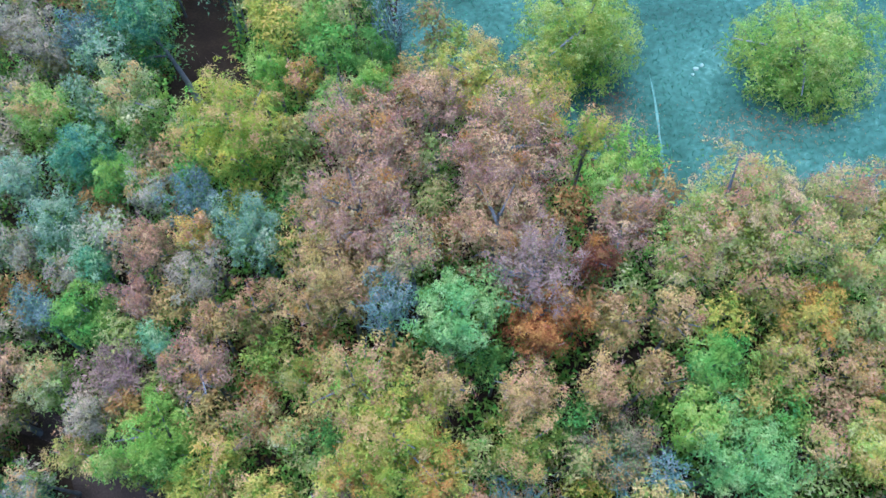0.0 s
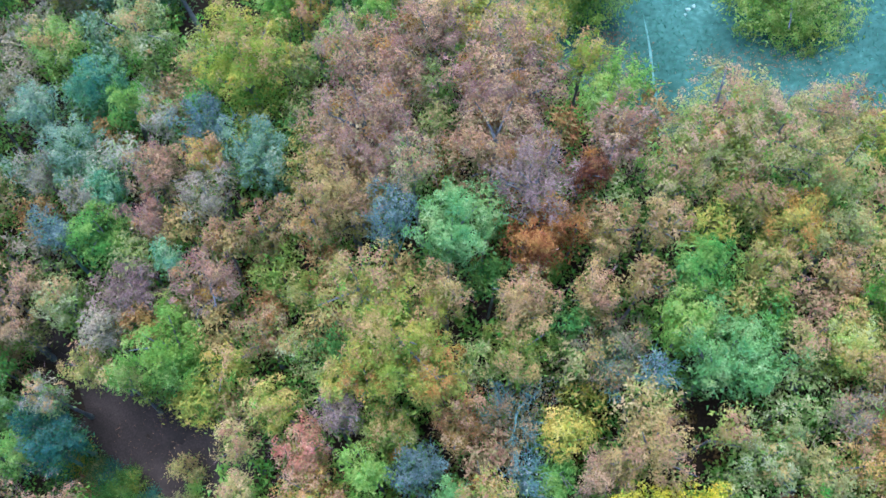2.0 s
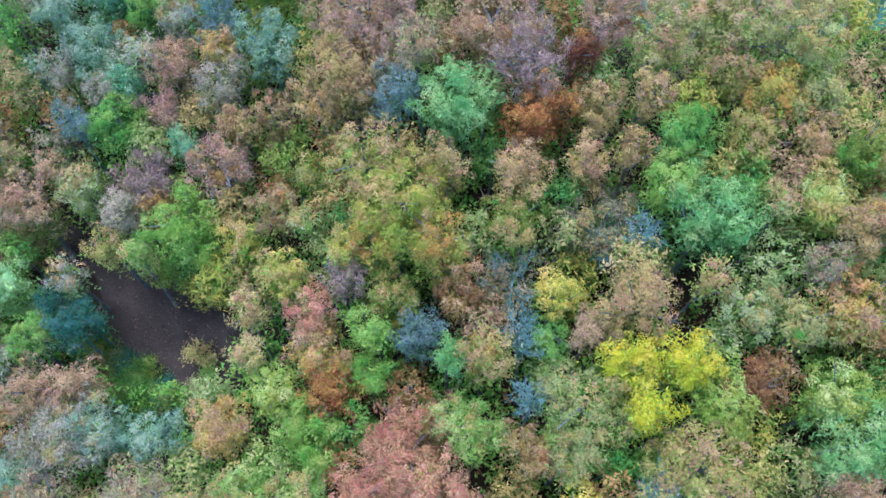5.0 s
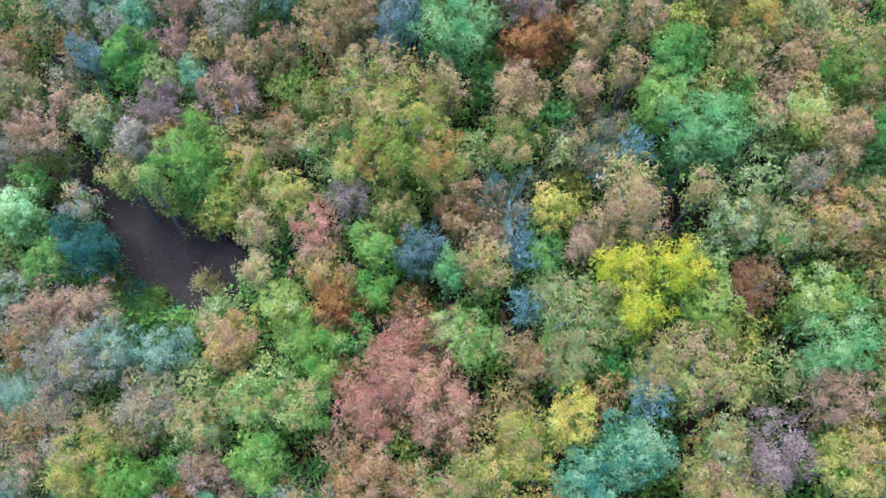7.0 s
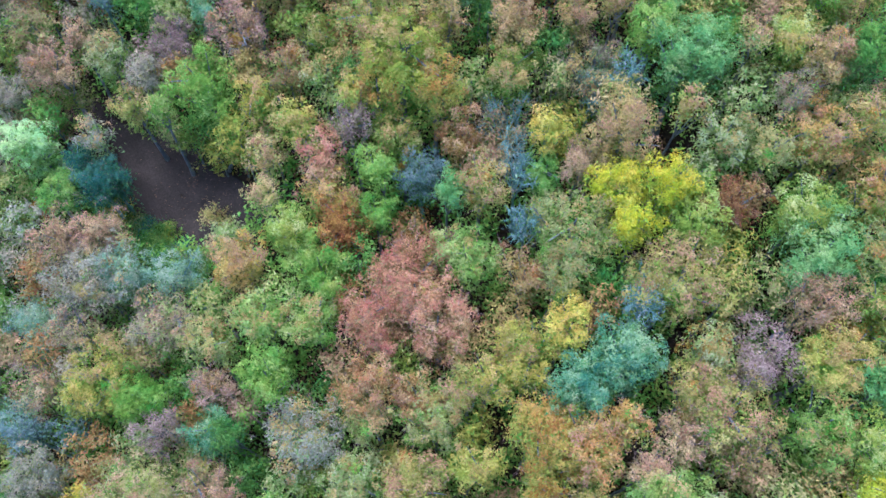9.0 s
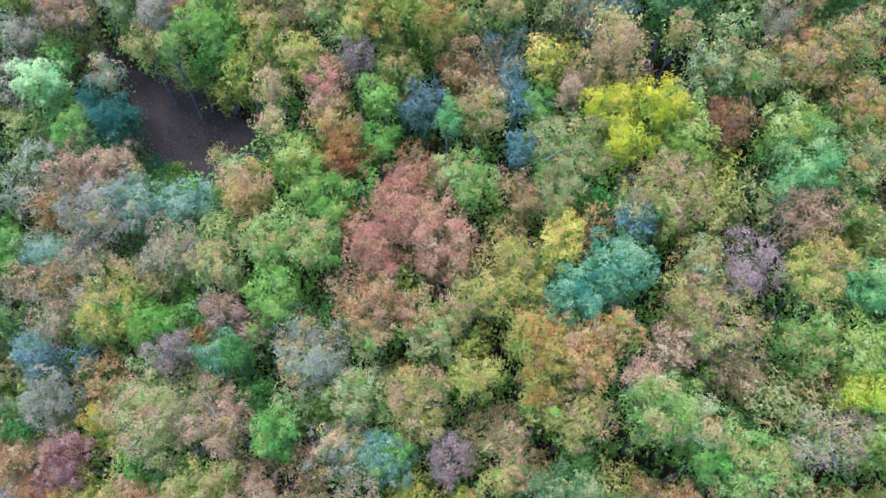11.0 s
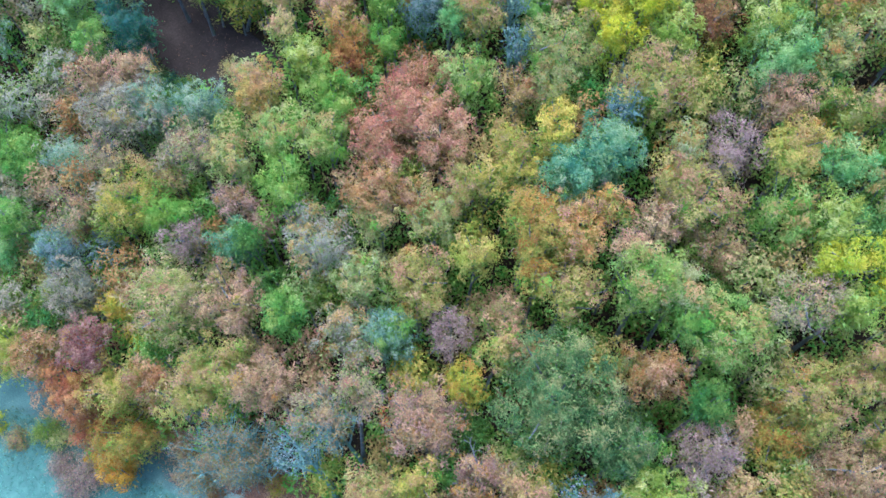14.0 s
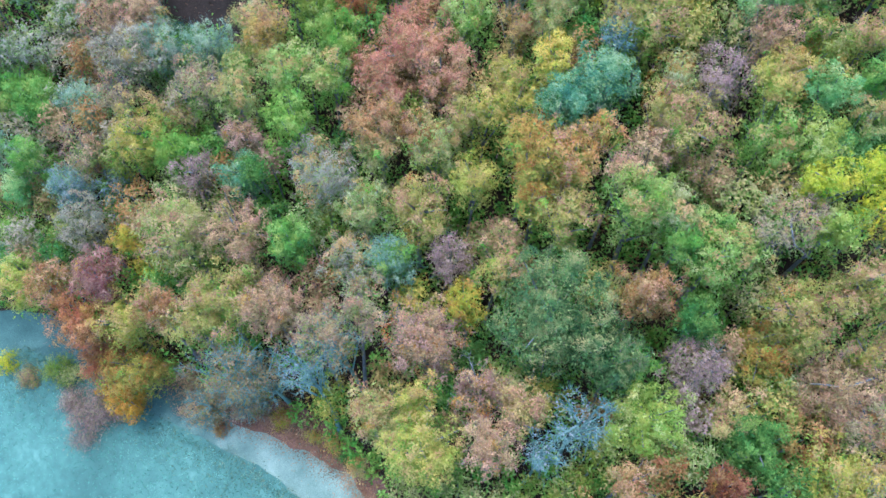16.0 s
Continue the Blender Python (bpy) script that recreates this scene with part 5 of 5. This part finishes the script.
n = 5000
x = np.concatenate([rng.normal(10.7, 1.0, n // 2), rng.normal(19.8, 2.4, n // 6), rng.normal(-17, 3, n // 20), rng.uniform(-24, -5, 3 * n)])
y = np.concatenate([rng.normal(28, 2.2, n // 2), rng.normal(26.9, 1.0, n // 6), rng.normal(5.6, 2, n // 20), np.zeros(3 * n)])
y[-3 * n:] = road_y(x[-3 * n:]) + 1.7 + np.clip((x[-3 * n:] + 15) / 6, 0, 1) + rng.normal(size=3 * n) * 0.9
pos = np.stack([x, y, ground_z(x, y) + 0.1], 1)
nrm = unit(rng.normal(size=pos.shape) * 0.3 + [0, 0, 1])
ln = rng.uniform(0.06, 0.12, len(pos))
v, f = leaf_blades(pos, nrm, ln, ln * 0.6)
tagged(new("fallen_leaves", mesh_from("fallen_leaves", v, f, FALLEN)), "brown fallen leaves lying on grass, soil and track", "leaves", kind="stuff")


# ---- the wood goes on outside the flight's view ----
# unseen trees added around the wood; northern ones shade its upper-left gap
shown = list(MIDDLING)
made = 0
while made < 60:
    x, y = rng.uniform(-56, 50), rng.uniform(-44, 76)
    inside = abs(x + 2) < 35 - 0.09 * (y + 40) * (y < 40) + 5 and -46 < y < 57
    if inside or not bool(in_wood(np.array(x), np.array(y))) or (x > -8 and y > 18):
        continue
    source = shown[rng.integers(len(shown))]
    copy_thing(source, pose(x, y, float(ground_z(x, y)), 0, 0, rng.uniform(0, 360)))
    made += 1


# ---- small things ----
def bush(x, y, r, high, kind):
    """A low bush: stems from the ground and leaves over them."""
    mat, words, leaf, twigs, inner = KINDS[kind][:5]
    root = new("bush")
    root.location = (x, y, float(ground_z(x, y)))
    tagged(root, "low " + words.replace("tree", "bush"), "bush", "bushes")
    m = 14
    sd = unit(rng.normal(size=(m, 3)) + [0, 0, 0.9])
    sd[:, 2] = np.abs(sd[:, 2])
    sp = sd * np.array([r, r, high]) * rng.uniform(0.6, 1.0, (m, 1))
    for j in range(5):
        v, f = tube([(0, 0, -0.1), sp[j] * 0.5 + [0, 0, 0.2], sp[j]], [0.05, 0.03, 0.012], 5)
        part("stem", v, f, BARK, root, "", True)
    for name, stuff_mat, n in (("crown", mat, int(1100 * r * r * leaf)), ("inner_foliage", inner, int(350 * r * r))):
        w = rng.integers(0, m, n)
        g = rng.normal(size=(n, 3)) * 0.26 * r
        pos = sp[w] + g * [1, 1, 0.7]
        pos[:, 2] = np.maximum(pos[:, 2], 0.05)
        ln = LEAF_LENGTH * 0.8 * rng.uniform(0.6, 1.3, n)
        v, f = leaf_blades(pos, unit(sd[w] + [0, 0, 0.3] + rng.normal(size=(n, 3)) * 0.45), ln, ln * 0.46, unit(g))
        tagged(part(name, v, f, stuff_mat, root), kind="stuff")
    n = int(160 * r * r * twigs)
    if n > 10:
        w = rng.integers(0, m, n)
        axis = unit(sd[w] + rng.normal(size=(n, 3)) * 0.5)
        pos = sp[w] + rng.normal(size=(n, 3)) * 0.25 * r
        pos[:, 2] = np.maximum(pos[:, 2], 0.1)
        v, f = leaf_blades(pos, unit(np.cross(axis, rng.normal(size=(n, 3)))), rng.uniform(0.3, 0.7, n), np.full(n, 0.035), axis)
        tagged(part("fine_branching", v, f, TWIG, root), kind="stuff")
    return root


bush(-19.5, -25.2, 1.00, 1.6, "mauvetan")
bush(-18.1, -26.1, 0.90, 1.4, "rusttan")
bush(-16.7, -24.9, 1.10, 1.8, "mauvegrey")
bush(-19.2, -23.9, 1.00, 1.8, "sparse")
bush(-15.6, -26.1, 0.90, 1.3, "mauve")
bush(-20.3, -22.8, 1.10, 1.9, "mauvetan")
bush(-14.2, -25.6, 0.90, 1.3, "browntan")
bush(-17.1, -26.9, 0.70, 1.0, "rusttan")
bush(-21.8, -22.2, 1.00, 1.6, "orangegreen")
bush(-12.4, -26.4, 0.80, 1.2, "yelloworange")
bush(-9.7, -27.8, 0.70, 1.2, "orangegreen")
bush(-7.2, -29.4, 0.60, 1.0, "darkgreen")
bush(-6.2, -30.1, 0.90, 1.5, "paletan")
# bushes added here; their dark greens stand in for shadow on the soil
bush(-23.3, 4.0, 1.00, 1.4, "darkgreen")
bush(-21.8, 3.1, 1.10, 1.3, "deepteal")
bush(-20.5, 3.2, 0.90, 1.1, "darkgreen")
bush(-20.0, 1.9, 1.10, 1.3, "darkgreen")
bush(-18.8, 1.8, 0.90, 1.0, "deepteal")
bush(-18.3, 0.9, 1.00, 1.2, "darkgreen")
bush(-21.3, 1.1, 1.20, 1.5, "darkgreen")
bush(-19.5, 1.0, 1.00, 1.3, "emerald")
bush(-24.0, 3.4, 1.00, 1.6, "deepteal")
bush(-17.5, 0.1, 1.00, 1.3, "darkgreen")
bush(-22.9, 2.4, 1.00, 1.4, "rusttan")
bush(-31.0, -21.9, 1.3, 1.9, "greenolive")
bush(-29.6, -22.6, 1.1, 1.6, "sageolive")
bush(-27.2, -24.6, 1.9, 2.2, "mauvegrey")
bush(-28.4, -26.2, 1.7, 1.6, "mauvegrey")
bush(-26.2, -23.6, 1.1, 1.6, "mauve")
bush(-25.9, -25.4, 1.2, 1.1, "mauvegrey")
bush(-29.6, -24.2, 1.2, 1.2, "mauvegrey")
bush(-35.6, -21.2, 0.9, 1.5, "yellow")
bush(-33.6, -22.4, 1.0, 1.0, "browntan")
bush(-12.0, -26.2, 0.9, 1.0, "rusttan")
bush(-10.2, -27.2, 0.8, 0.9, "mauvetan")
bush(-8.3, -28.2, 0.9, 1.0, "orangetan")
bush(-14.6, -25.2, 0.8, 1.2, "mauve")
bush(-17.4, -24.4, 0.9, 1.1, "browntan")
bush(-6.6, -29.8, 0.8, 1.1, "goldtan")
bush(-23.8, 4.1, 1.23, 2.5, "yellowgreen")
bush(-24.8, 3.0, 1.17, 2.0, "darkgreen")
bush(-21.0, 2.1, 1.62, 2.2, "darkgreen")
bush(-22.5, 1.8, 1.10, 2.0, "browntan")
bush(-19.8, 2.8, 0.91, 1.6, "greenolive")
bush(-22.3, 3.5, 1.04, 1.6, "deepgreen")
bush(-18.9, 0.8, 1.30, 1.8, "deepgreen")
bush(-17.1, 0.3, 1.17, 1.7, "darkgreen")
bush(-15.7, 2.4, 0.78, 1.4, "emerald")
bush(-16.3, 1.3, 0.91, 1.6, "olive")
bush(-20.3, 0.4, 1.56, 2.2, "darkgreen")
bush(-16.4, 3.4, 0.95, 2.6, "paletan")
bush(-15.5, 3.0, 0.60, 1.8, "olive")
bush(-24.4, 5.3, 1.04, 2.1, "deepteal")
bush(-14.9, 0.9, 1.04, 2.0, "greenolive")
bush(-17.9, 1.4, 0.78, 1.2, "deepgreen")
bush(-25.3, 6.8, 1.30, 2.1, "teal")


def lump(name, x, y, size, mat, label, category, sink):
    """A weathered stone, uneven all over."""
    bm = bmesh.new()
    bmesh.ops.create_icosphere(bm, subdivisions=3, radius=1.0)
    for vert in bm.verts:
        k = 1 + 0.35 * noise.noise(vert.co * 1.4 + Vector((x, y, 0))) + 0.1 * noise.noise(vert.co * 4.0)
        vert.co = Vector((vert.co.x * size[0], vert.co.y * size[1], vert.co.z * size[2])) * k
    me = bpy.data.meshes.new(name)
    bm.to_mesh(me)
    bm.free()
    me.polygons.foreach_set("use_smooth", np.ones(len(me.polygons), bool))
    me.materials.append(mat)
    ob = new(name, me)
    ob.location = (x, y, float(ground_z(x, y)) + size[2] * (1 - sink))
    return tagged(ob, label, category)


lump("pale_stone", 16.35, 32.2, (0.2, 0.15, 0.1), STONE, "pale whitish stone lying in the meadow grass", "stone", 0.4)
lump("pale_stone", 16.75, 32.45, (0.13, 0.17, 0.09), STONE, "small whitish stone lying in the meadow grass", "stone", 0.4)
lump("pale_stone", 16.1, 31.75, (0.11, 0.09, 0.06), STONE, "small whitish stone lying in the meadow grass", "stone", 0.4)

log = new("fallen_log")
log.location = (-17.2, 7.4, float(ground_z(-17.2, 7.4)))
tagged(log, "dark fallen log lying across the clearing's edge", "log")
e = np.array([-14.4, 6.0, 0]) - np.array([-17.2, 7.4, 0])
s = np.linspace(0, 1, 6)[:, None]
path = s * e + np.array([0, 0, 0.12]) + np.sin(s * 3.1) * np.array([0.1, 0.12, 0.04])
path[:, 2] += ground_z(-17.2 + path[:, 0], 7.4 + path[:, 1]) - log.location[2]
v, f = tube(path, 0.13 - 0.05 * s[:, 0], 8)
part("log_stem", v, f, DARK_TONE, log, "", True)
for a, b in ((0.35, (0.5, 0.5, 0.4)), (0.7, (-0.2, 0.5, 0.5))):
    p0 = np.array([np.interp(a, s[:, 0], path[:, q]) for q in range(3)])
    v, f = tube([p0, p0 + np.array(b) * 0.5, p0 + np.array(b) * 1.1 + [0, 0, 0.1]], [0.05, 0.035, 0.015], 5)
    part("log_branch", v, f, DARK_TONE, log, "", True)
